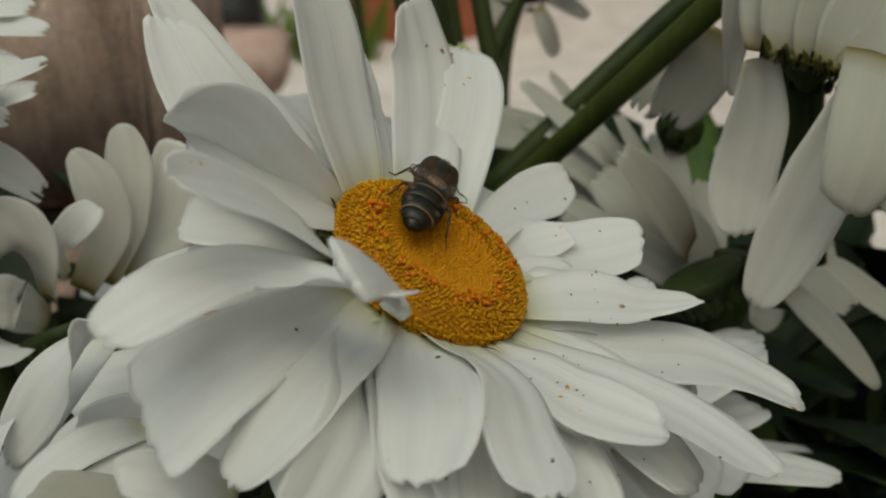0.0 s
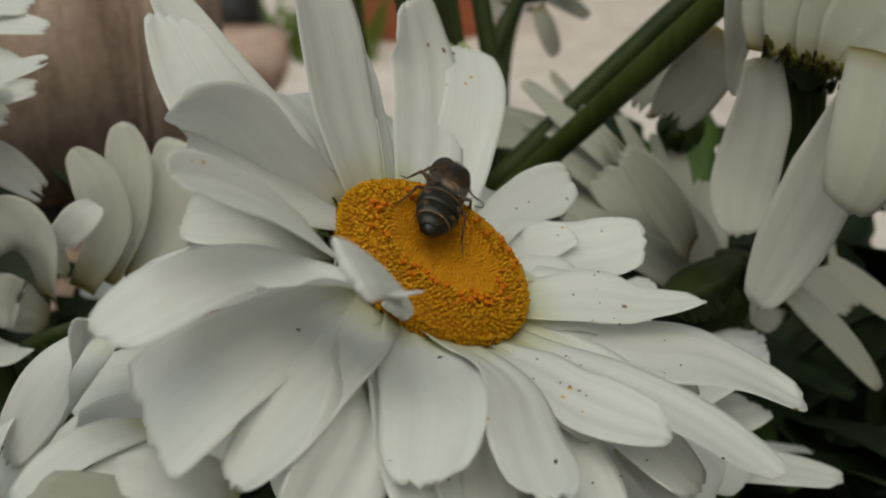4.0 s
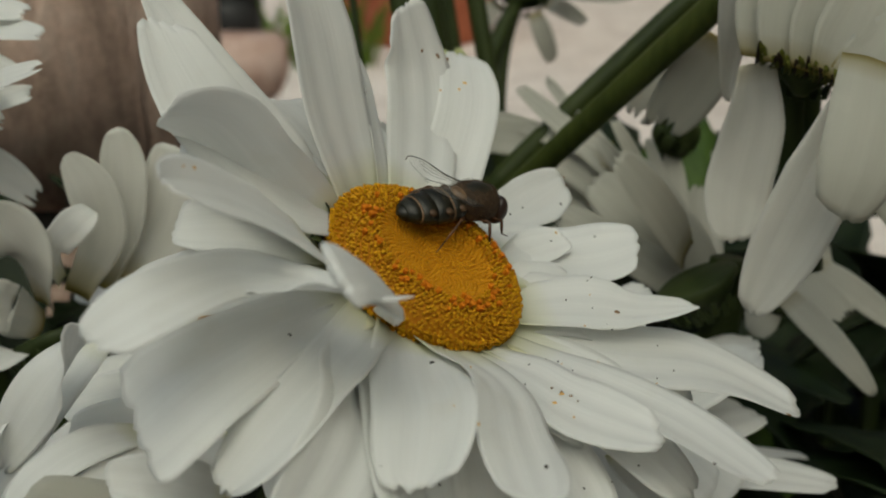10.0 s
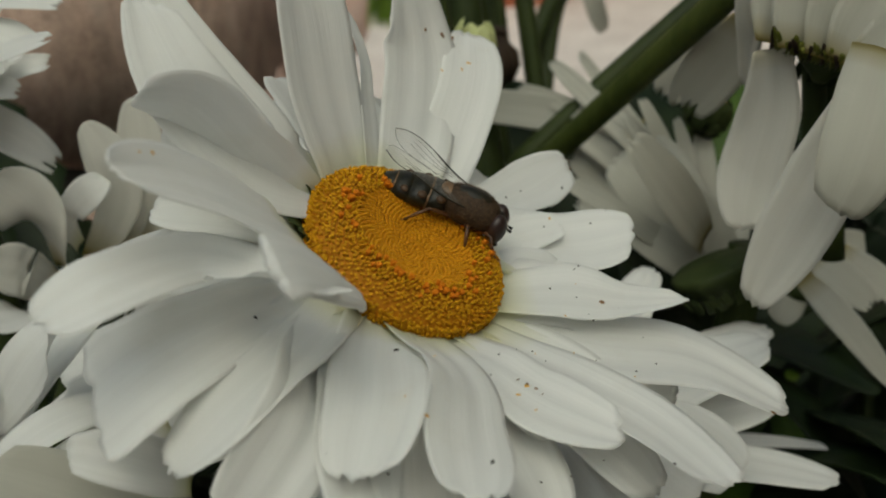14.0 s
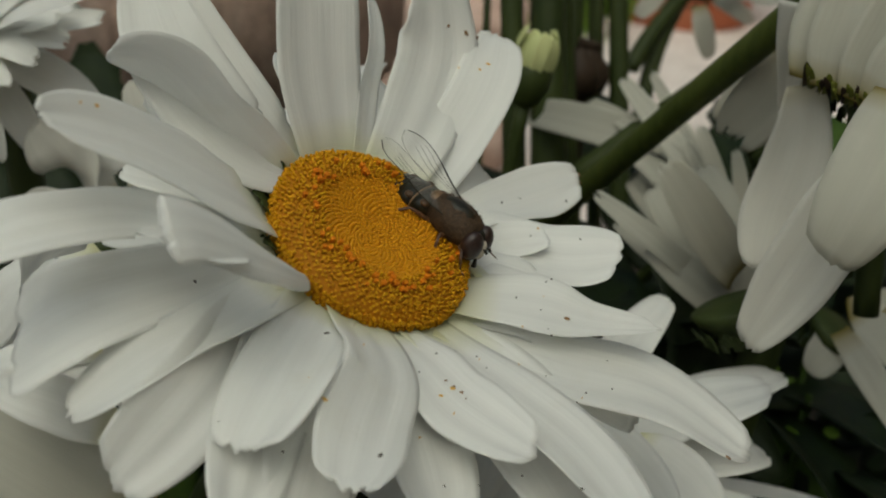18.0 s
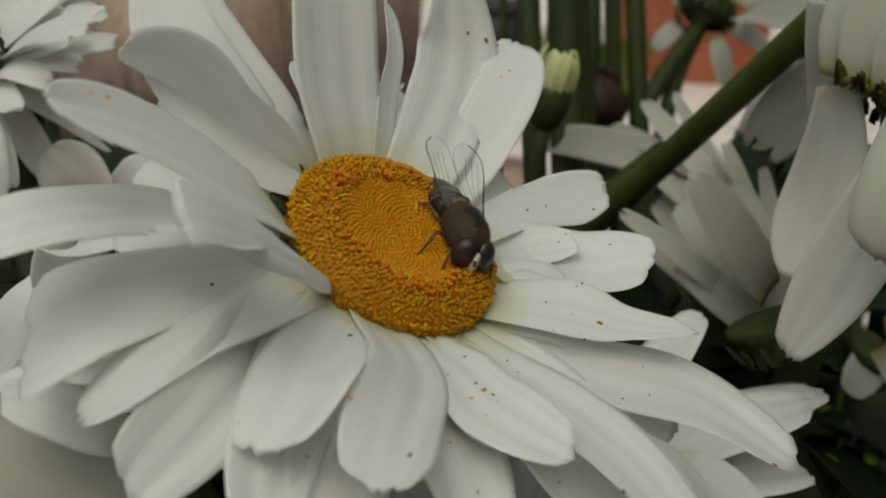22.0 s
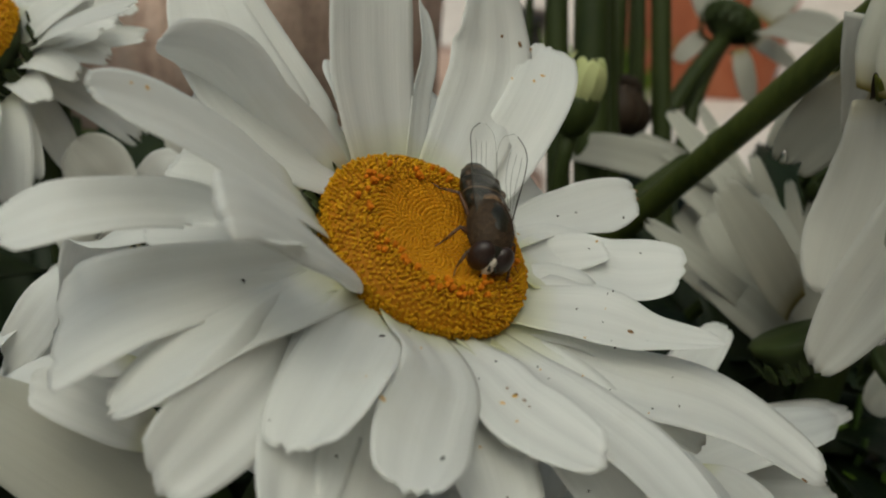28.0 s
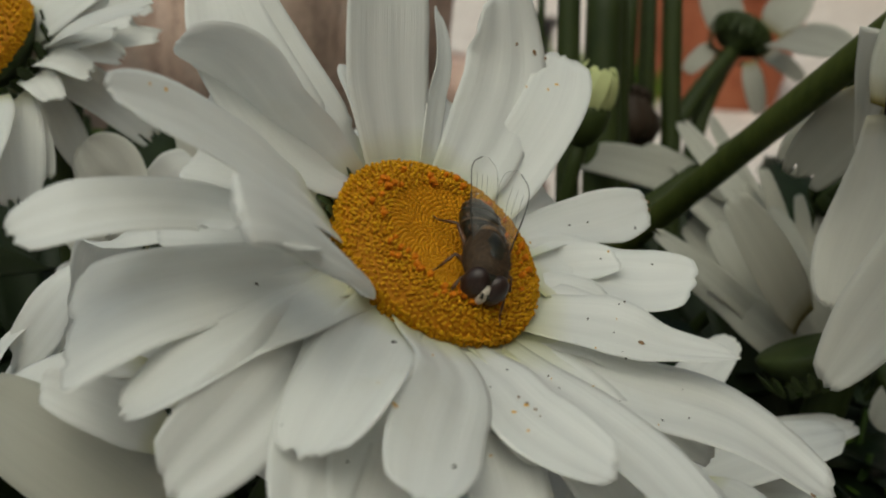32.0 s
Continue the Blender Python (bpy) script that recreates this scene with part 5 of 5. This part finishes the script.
limb(under, (0.0270, 0.0218, 0.4184), (0.0383, 0.0153, 0.4152), 10, arc=1, up=(0, -0.6, 0.8))
limb(under, (0.0061, 0.0121, 0.4264), (0.0044, -0.0068, 0.4245), 12, arc=1, up=(0, -0.6, 0.8))
limb(under, (-0.0095, 0.0009, 0.4308), (-0.0112, -0.0076, 0.4257), 12, arc=1, up=(0, -0.6, 0.8))
limb(under, (-0.0205, 0.0059, 0.4271), (-0.0248, -0.0010, 0.4259), 10, arc=1, up=(0, -0.6, 0.8))
hidden = daisy_head("daisy", (-0.0257, 0.0464, 0.4280), (-0.45, -0.45, 0.75), 0, "white daisy half hidden behind the large one", seed=26, length=27, radius=8, count=18)
shaded = daisy_head("daisy", (0.0563, 0.0726, 0.4160), (0.45, -0.1, 0.85), 0, "white daisy low in the shade of the bed", seed=23, count=0, radius=5, mat=M_PETAL_SHADE, disc=False)
limb(shaded, (0.0540, 0.0615, 0.4205), (0.0668, 0.0500, 0.4082), 4.6, up=(0, -0.9, 0.45), shade_tone=1, arc=3, blunt=0.8, end=0.96)
limb(shaded, (0.0572, 0.0681, 0.4210), (0.0652, 0.0599, 0.4166), 5.5, up=(0, -0.9, 0.45), shade_tone=1, arc=1, teeth=0.15)
limb(shaded, (0.0608, 0.0687, 0.4222), (0.0729, 0.0593, 0.4152), 4.5, up=(0, -0.9, 0.45), shade_tone=1, arc=1.5)
limb(shaded, (0.0568, 0.0759, 0.4177), (0.0689, 0.0814, 0.4186), 6, up=(0, -0.9, 0.45), shade_tone=1, arc=1)
limb(shaded, (0.0552, 0.0719, 0.4143), (0.0517, 0.0642, 0.4113), 6, up=(0, -0.9, 0.45), shade_tone=1, arc=1)
low = daisy_head("daisy", (-0.0285, 0.0142, 0.4252), (-0.3, -0.2, 0.9), 0, "white daisy low beside the large one", seed=27, count=0, radius=6, disc=False)
limb(low, (-0.0280, 0.0131, 0.4288), (-0.0405, 0.0081, 0.4294), 6, up=(-0.2, -0.6, 0.75), arc=2)
limb(low, (-0.0299, 0.0160, 0.4297), (-0.0396, 0.0134, 0.4297), 4.5, up=(-0.2, -0.6, 0.75), arc=2)
limb(low, (-0.0283, -0.0012, 0.4320), (-0.0390, -0.0122, 0.4302), 4.6, up=(-0.2, -0.6, 0.75), arc=3)
limb(low, (-0.0242, -0.0020, 0.4299), (-0.0343, -0.0122, 0.4302), 4.2, up=(-0.2, -0.6, 0.75), arc=2)
limb(low, (-0.0321, 0.0051, 0.4411), (-0.0436, -0.0053, 0.4251), 5, up=(-0.2, -0.6, 0.75), arc=2)
limb(low, (-0.0354, 0.0181, 0.4252), (-0.0475, 0.0146, 0.4165), 3, up=(-0.2, -0.6, 0.75), arc=2)
limb(low, (-0.0267, 0.0066, 0.4289), (-0.0378, 0.0030, 0.4296), 6, up=(-0.2, -0.6, 0.75), arc=1)
limb(low, (-0.0158, -0.0220, 0.4381), (-0.0252, -0.0254, 0.4426), 5, up=(-0.2, -0.6, 0.75), arc=1.5)
# shade from the large daisy is put into this petal's darker colour
limb(low, (-0.0141, -0.0207, 0.4278), (-0.0335, -0.0237, 0.4391), 9, up=(0.2, -0.6, 0.8), shade_tone=1, arc=1.5, foot=0.8)
limb(low, (-0.0403, -0.0097, 0.4214), (-0.0395, 0.0024, 0.4354), 2.8, up=(-0.5, -0.6, 0.6), arc=5, droop=6, foot=0.7)
# back view of a flower high behind the stem
back = daisy_head("daisy", (0.0224, 0.2002, 0.4456), (0.25, 0.75, 0.6), 0, "white daisy seen from behind against the pot", seed=31, count=0, radius=7.5, disc=False)
limb(back, (0.0251, 0.1896, 0.4402), (0.0297, 0.1860, 0.4284), 5, up=(0, -0.9, 0.45), shade_tone=1, arc=1)
limb(back, (0.0283, 0.1976, 0.4415), (0.0385, 0.1917, 0.4372), 4.5, up=(0, -0.9, 0.45), shade_tone=1, arc=2)
limb(back, (0.0304, 0.1931, 0.4455), (0.0439, 0.1457, 0.4515), 11, up=(0, -0.9, 0.45), shade_tone=1, arc=2)
limb(back, (0.0289, 0.2060, 0.4456), (0.0354, 0.2120, 0.4565), 10, up=(0, -0.9, 0.45), shade_tone=1, arc=1)
limb(back, (0.0196, 0.2030, 0.4437), (0.0122, 0.2063, 0.4565), 10, up=(0, -0.9, 0.45), shade_tone=1, arc=1)
limb(back, (0.0160, 0.2009, 0.4409), (0.0102, 0.1968, 0.4339), 5, up=(0, -0.9, 0.45), shade_tone=1, arc=1)
# stems
stalks = thing("daisy_plant", pose(0.02, 0.10, 0.03), "tall dark green daisy stalks in the bed", "plant", "plants in the bed")
stem(((-0.0066, 0.1130, 0.3972), (0.0107, 0.0882, 0.4244), (0.0279, 0.0634, 0.4515), (0.0437, 0.0407, 0.4764)), 0.0021, 0.0020, stalks, M_STEM_PALE)
stem(((0.0088, 0.0896, 0.4260), (0.0267, 0.0963, 0.4426), (0.0349, 0.0992, 0.4498), (0.0466, 0.1032, 0.4597)), 0.0021, 0.001995, stalks)
stem(((0.0110, 0.1021, 0.3964), (0.0072, 0.1095, 0.4180), (0.0023, 0.1159, 0.4376), (-0.0022, 0.1247, 0.4631)), 0.0028, 0.00266, stalks)
stem(((0.0200, 0.1214, 0.3896), (0.0159, 0.1294, 0.4131), (0.0119, 0.1367, 0.4344), (0.0070, 0.1462, 0.4621)), 0.0021, 0.001995, stalks)
stem(((0.0135, 0.1365, 0.3816), (0.0090, 0.1452, 0.4069), (0.0064, 0.1534, 0.4299), (0.0011, 0.1637, 0.4598)), 0.0015, 0.001425, stalks)
stem(((-0.0085, 0.1081, 0.3898), (-0.0125, 0.1159, 0.4126), (-0.0126, 0.1240, 0.4337), (-0.0174, 0.1333, 0.4606)), 0.0008, 0.00076, stalks)
stem(((0.0044, 0.0778, 0.4058), (0.0011, 0.0844, 0.4250), (-0.0025, 0.0903, 0.4425), (-0.0065, 0.0981, 0.4652)), 0.002, 0.0019, stalks)
stem(((0.0115, 0.1791, 0.4250), (0.0128, 0.1809, 0.4290), (0.0165, 0.1898, 0.4361), (0.0219, 0.1988, 0.4423)), 0.0022, 0.00209, stalks)
stem(((0.0218, 0.2015, 0.4425), (0.0138, 0.1876, 0.4285), (0.0138, 0.1733, 0.4086), (0.0208, 0.1460, 0.3675)), 0.0022, 0.00209, stalks)
stem(((-0.0640, 0.0389, 0.4496), (-0.0629, 0.0385, 0.4412), (-0.0624, 0.0385, 0.4306), (-0.0558, 0.0348, 0.3999)), 0.0026, 0.00247, stalks)
stem(((-0.0478, 0.0365, 0.4227), (-0.0493, 0.0366, 0.4166), (-0.0501, 0.0322, 0.4121), (-0.0539, 0.0259, 0.3966)), 0.0022, 0.00209, stalks)
stem(((0.0435, 0.0522, 0.4295), (0.0433, 0.0516, 0.4216), (0.0417, 0.0517, 0.4122), (0.0378, 0.0452, 0.3801)), 0.003, 0.00285, stalks)
stem(((0.0896, 0.1318, 0.3704), (0.0894, 0.1280, 0.3609), (0.0891, 0.1241, 0.3513), (0.0883, 0.1145, 0.3274)), 0.0016, 0.00152, stalks)
stem(((0.1075, 0.1506, 0.3527), (0.1068, 0.1469, 0.3436), (0.1061, 0.1437, 0.3358), (0.1047, 0.1342, 0.3124)), 0.0014, 0.00133, stalks)
stem(((0.0474, 0.0485, 0.4606), (0.0486, 0.0488, 0.4548), (0.0496, 0.0492, 0.4492), (0.0505, 0.0497, 0.4343)), 0.0017, 0.001615, stalks)
stem(((0.0514, 0.0516, 0.4588), (0.0521, 0.0532, 0.4529), (0.0527, 0.0549, 0.4476), (0.0553, 0.0523, 0.4280)), 0.0019, 0.001805, stalks)
stem(((0.0073, 0.0961, 0.4024), (0.0037, 0.1051, 0.4272), (0.0002, 0.1099, 0.4414), (-0.0027, 0.1172, 0.4615)), 0.0034, 0.00323, stalks)
stem(((0.0027, 0.1118, 0.3949), (-0.0012, 0.1216, 0.4218), (0.0003, 0.1283, 0.4376), (-0.0028, 0.1362, 0.4593)), 0.002, 0.0019, stalks)
stem(((0.0073, 0.1243, 0.3903), (0.0032, 0.1346, 0.4186), (0.0017, 0.1408, 0.4350), (-0.0016, 0.1491, 0.4579)), 0.0022, 0.00209, stalks)
stem(((0.0123, 0.1482, 0.3808), (0.0078, 0.1596, 0.4120), (0.0037, 0.1657, 0.4299), (0.0000, 0.1749, 0.4551)), 0.0018, 0.00171, stalks)
dry_head((0.0051, 0.1526, 0.4294))
dry_head((0.0044, 0.1284, 0.4355))
flower_bud((0.0022, 0.0811, 0.4481), 1.0)
dry_head((0.0056, 0.1331, 0.4342))
green_bud((0.0414, 0.0851, 0.4391))


# ---------------------------------------------------------------- foliage of the bed
def leaf_mesh(length, width, fold=0.25, sag=0.3, seed=0, teeth=7):
    """A toothed lance-shaped leaf from the origin along x, with a keeled midrib and a drooping tip."""
    rnd = random.Random(seed)
    bm = bmesh.new()
    rows, grid = 14, []
    for i in range(rows + 1):
        v = i / rows
        half = width / 2 * (0.12 + 1.25 * math.sin(math.pi * min(1, v * 0.94 + 0.05)) ** 0.8 * (0.55 + 0.45 * v))
        half *= 1 - 0.22 * (1 if (i % 2) else 0) * (v > 0.15)
        half = max(half, 0.0004)
        z = -sag * length * v * v + 0.02 * length * math.sin(7 * v + seed)
        grid.append([Vector((length * v, half * u, z + abs(u) * half * fold + rnd.uniform(-1, 1) * 0.0003)) for u in (-1, -0.5, 0, 0.5, 1)])
    top = [[bm.verts.new(p) for p in row] for row in grid]
    low = [[bm.verts.new(p - Vector((0, 0, 0.0003))) for p in row] for row in grid]
    for i in range(rows):
        for j in range(4):
            bm.faces.new((top[i][j], top[i + 1][j], top[i + 1][j + 1], top[i][j + 1]))
            bm.faces.new((low[i][j], low[i][j + 1], low[i + 1][j + 1], low[i + 1][j]))
        bm.faces.new((top[i][0], low[i][0], low[i + 1][0], top[i + 1][0]))
        bm.faces.new((top[i][4], top[i + 1][4], low[i + 1][4], low[i][4]))
    bm.faces.new([top[0][j] for j in range(5)] + [low[0][j] for j in reversed(range(5))])
    bm.faces.new([top[rows][j] for j in reversed(range(5))] + [low[rows][j] for j in range(5)])
    return bm


def foliage():
    rnd = random.Random(77)
    shapes = []
    for s in range(6):
        me = bpy.data.meshes.new("leaf")
        bm = leaf_mesh(0.075 + 0.012 * s, 0.016 + 0.003 * (s % 3), 0.3, 0.15 + 0.08 * (s % 4), s)
        bm.to_mesh(me)
        bm.free()
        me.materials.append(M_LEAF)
        me.polygons.foreach_set("use_smooth", [True] * len(me.polygons))
        shapes.append(me)
    for p in range(16):
        x = rnd.uniform(-0.30, 0.42)
        y = rnd.uniform(0.06, 0.62)
        if x < -0.05 and y > 0.13:
            x = abs(x) + 0.02
        top = min(0.40, 0.435 - 0.42 * y) if x > -0.05 else 0.36
        plant = thing("daisy_plant", pose(x, y, 0.03), "leafy dark green daisy plant in the bed", "plant", "plants in the bed")
        part("stalk", tube(bend((0, 0, 0), (0.01, 0, 0.1), (rnd.uniform(-0.03, 0.03), rnd.uniform(-0.03, 0.03), top * 0.7), (rnd.uniform(-0.03, 0.03), 0, top - 0.05)), [0.003] * 13, 8), M_STEM, plant)
        for n in range(17):
            z = (top - 0.05) * (0.15 + 0.85 * n / 16)
            ob = new("leaf", shapes[rnd.randrange(6)])
            ob.parent = plant
            ob.matrix_basis = pose(rnd.uniform(-0.02, 0.02), rnd.uniform(-0.02, 0.02), z, rnd.uniform(-25, 25), rnd.uniform(-55, 10), rnd.uniform(0, 360))


foliage()


def clump(at, count, seed, reach=0.03):
    """A dense low clump of dark daisy leaves."""
    rnd = random.Random(seed)
    plant = thing("daisy_plant", pose(at[0], at[1], 0.03), "dense dark green daisy foliage in shade", "plant", "plants in the bed")
    me = bpy.data.meshes.new("leaf")
    bm = leaf_mesh(0.062, 0.017, 0.3, 0.3, seed)
    bm.to_mesh(me)
    bm.free()
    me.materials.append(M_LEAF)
    me.polygons.foreach_set("use_smooth", [True] * len(me.polygons))
    part("stalk", tube(bend((0, 0, 0), (0, 0, 0.1), (0.01, 0, 0.2), (0, 0.005, at[2] - 0.04)), [0.0025] * 13, 8), M_STEM, plant)
    # every ninth leaf has sunlight put into its colour
    lit_leaf = me.copy()
    lit_leaf.materials.clear()
    lit_leaf.materials.append(M_LEAF_LIT)
    for n in range(count):
        ob = new("leaf", lit_leaf if n % 9 == 4 else me)
        ob.parent = plant
        ob.matrix_basis = pose(rnd.uniform(-reach, reach) * 0.5, rnd.uniform(-reach, reach) * 0.5, at[2] - 0.03 - rnd.random() ** 1.5 * 0.16, rnd.uniform(-30, 30), rnd.uniform(-60, 35), rnd.uniform(0, 360))


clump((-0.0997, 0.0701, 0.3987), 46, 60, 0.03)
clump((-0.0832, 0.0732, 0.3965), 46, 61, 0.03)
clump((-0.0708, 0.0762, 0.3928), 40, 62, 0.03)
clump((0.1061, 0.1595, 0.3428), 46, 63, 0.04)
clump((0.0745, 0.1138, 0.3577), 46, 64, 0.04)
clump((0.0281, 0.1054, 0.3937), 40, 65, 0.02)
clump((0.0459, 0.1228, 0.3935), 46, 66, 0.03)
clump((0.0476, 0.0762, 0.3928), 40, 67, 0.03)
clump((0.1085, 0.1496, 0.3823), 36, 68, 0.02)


def clover(at, count, seed):
    """A few tiny bright leaves on a hidden thin stalk."""
    rnd = random.Random(seed)
    plant = thing("clover", pose(at[0], at[1], 0.03), "small bright green clover among dark leaves", "plant", "weeds in the bed")
    top = at[2] - 0.03
    part("stalk", tube(bend((0, 0, 0), (0, 0, top * 0.4), (0.002, 0, top * 0.8), (0, 0, top)), [0.0006] * 13, 6), M_LEAF_LIT, plant)
    for _ in range(count):
        bm = ball((0, 0, 0), (0.0015, 0.0013, 0.0003), 5, 8)
        ob = part("leaflet", bm, M_GRASS, plant)
        ob.matrix_basis = pose(rnd.gauss(0, 0.003), rnd.gauss(0, 0.003), top + rnd.gauss(-0.003, 0.004), rnd.uniform(20, 70), rnd.uniform(-20, 20), rnd.uniform(0, 360))


clover((0.0557, 0.0862, 0.3962), 4, 90)
clover((0.0550, 0.0851, 0.3938), 4, 91)
clover((0.0557, 0.0999, 0.3977), 2, 92)


# sunlit grass tufts beyond the plants
def grass(name, at, spread, blades, tall, seed):
    rnd = random.Random(seed)
    bm = bmesh.new()
    for _ in range(blades):
        x, y = rnd.gauss(0, spread), rnd.gauss(0, spread * 0.6)
        h, a = tall * rnd.uniform(0.5, 1.1), rnd.uniform(0, 6.28)
        lean = Vector((math.cos(a), math.sin(a), 0)) * h * rnd.uniform(0.1, 0.6)
        side = Vector((-math.sin(a), math.cos(a), 0)) * 0.003
        p = Vector((x, y, 0))
        vs = [bm.verts.new(v) for v in (p - side, p + side, p + lean * 0.4 + Vector((0, 0, h * 0.6)) + side * 0.7, p + lean + Vector((0, 0, h)), p + lean * 0.4 + Vector((0, 0, h * 0.6)) - side * 0.7)]
        bm.faces.new(vs)
    ob = tagged(part(name, bm, M_GRASS), "bright green grass tuft beyond the bed", "grass", kind="stuff")
    ob.location = at


grass("grass", (-0.23, 2.10, 0.0), 0.05, 160, 0.12, 3)
grass("grass", (0.16, 0.86, 0.01), 0.05, 70, 0.08, 4)

# low pink brick edging and a dark pot far behind
edging = tagged(new("wall_low"), "low wall of pale pink bricks behind the bed", "wall", kind="structure")
pink = part("brick", block((0.215, 0.10, 0.065), 0.006, 9, 0.002), M_BRICK_PINK, edging)
pink_mesh = pink.data
pink.matrix_basis = pose(-0.30, 1.30, 0.033)
for n in range(1, 15):
    ob = new("brick", pink_mesh)
    ob.parent = edging
    ob.matrix_basis = pose(-0.30 - 0.226 * (n % 5) - 0.1 * ((n // 5) % 2), 1.30, 0.033 + 0.072 * (n // 5), 0, 0, random.Random(n).uniform(-3, 3))
trough = thing("plant_pot", pose(-0.437, 2.32, 0), "small square black plastic plant pot on the paving", "pot")
part("body", block((0.120, 0.120, 0.100), 0.006), M_BLACK, trough).location = (0, 0, 0.05)
part("lip", block((0.136, 0.136, 0.016), 0.004), M_BLACK, trough).location = (0, 0, 0.106)
back_wall = tagged(new("wall_back"), "far house wall of pale pink brick", "wall", kind="structure")
part("face", block((9.0, 0.2, 2.6), 0.01), M_BRICK_PINK, back_wall).location = (0, 5.6, 1.3)



# ---------------------------------------------------------------- what moves
def motions():
    walk(hoverfly, [
        (0, pose(0.00014, 0.00544, 0.45570, 31.8, -2.7, 80.1)),
        (1, pose(0.00103, 0.00616, 0.45511, 32.7, -2.2, 75.5)),
        (2, pose(0.00134, 0.00543, 0.45511, 30.9, -4.0, 84.9)),
        (2.5, pose(0.00165, 0.00548, 0.45505, 30.1, -5.0, 88.0)),
        (3, pose(0.00112, 0.00443, 0.45559, 27.5, -5.5, 96.8)),
        (3.5, pose(0.00103, 0.00503, 0.45549, 29.0, -5.5, 92.1)),
        (5.5, pose(0.00314, 0.00557, 0.45532, 32.4, 2.1, 52.4)),
        (6, pose(0.00353, 0.00591, 0.45529, 31.5, 4.3, 51.0)),
        (7, pose(0.00345, 0.00628, 0.45502, 30.6, 4.0, 46.0)),
        (8, pose(0.00368, 0.00602, 0.45496, 30.2, 5.0, 47.0)),
        (9, pose(0.00411, 0.00569, 0.45476, 28.0, 10.0, 47.0)),
        (10, pose(0.00370, 0.00583, 0.45444, 25.9, 11.5, 44.0)),
        (11, pose(0.00416, 0.00566, 0.45409, 23.2, 15.0, 33.0)),
        (12, pose(0.00469, 0.00635, 0.45380, 20.7, 18.5, 19.7)),
        (12.5, pose(0.00459, 0.00626, 0.45362, 17.1, 21.0, 7.2)),
        (13, pose(0.00474, 0.00542, 0.45297, 11.0, 22.0, -4.9)),
        (13.5, pose(0.00462, 0.00576, 0.45310, 12.0, 21.5, -3.0)),
        (14, pose(0.00472, 0.00516, 0.45301, 12.7, 22.2, -1.6)),
        (14.5, pose(0.00454, 0.00470, 0.45328, 13.0, 24.1, -1.0)),
        (16.5, pose(0.00556, 0.00544, 0.45282, 16.6, 21.8, 6.2)),
        (17, pose(0.00532, 0.00517, 0.45257, 8.6, 22.6, -9.4)),
        (18, pose(0.00595, 0.00528, 0.45162, 2.0, 19.8, -21.7)),
        (18.5, pose(0.00727, 0.00501, 0.45071, 6.7, 19.1, -13.2)),
        (19, pose(0.00606, 0.00439, 0.45158, 0.6, 22.4, -24.0)),
        (19.5, pose(0.00534, 0.00521, 0.45203, -8.0, 20.4, -39.7)),
        (20, pose(0.00569, 0.00457, 0.45184, -8.5, 21.9, -40.7)),
        (20.5, pose(0.00555, 0.00434, 0.45169, -9.7, 20.5, -42.8)),
        (21, pose(0.00553, 0.00361, 0.45139, -14.9, 18.0, -52.8)),
        (22, pose(0.00534, 0.00364, 0.45149, -16.9, 16.7, -56.8)),
        (23, pose(0.00485, 0.00345, 0.45210, -20.4, 17.1, -64.5)),
        (24, pose(0.00404, 0.00205, 0.45203, -23.5, 13.1, -71.5)),
        (25, pose(0.00351, 0.00156, 0.45213, -24.9, 11.1, -74.8)),
        (25.5, pose(0.00320, 0.00142, 0.45223, -23.7, 12.0, -71.6)),
        (27.5, pose(0.00520, -0.00059, 0.45249, -26.1, 24.1, -79.0)),
        (28, pose(0.00523, 0.00167, 0.45272, -21.6, 25.8, -67.7)),
        (28.5, pose(0.00557, 0.00194, 0.45218, -18.6, 24.8, -61.1)),
        (29.5, pose(0.00598, 0.00064, 0.45139, -17.4, 24.1, -58.4)),
        (30.5, pose(0.00553, 0.00006, 0.45138, -18.9, 22.3, -61.5)),
        (31.5, pose(0.00497, 0.00053, 0.45174, -22.7, 18.5, -70.1)),
        (32, pose(0.00464, -0.00161, 0.45144, -23.3, 18.7, -71.6)),
    ])


motions()
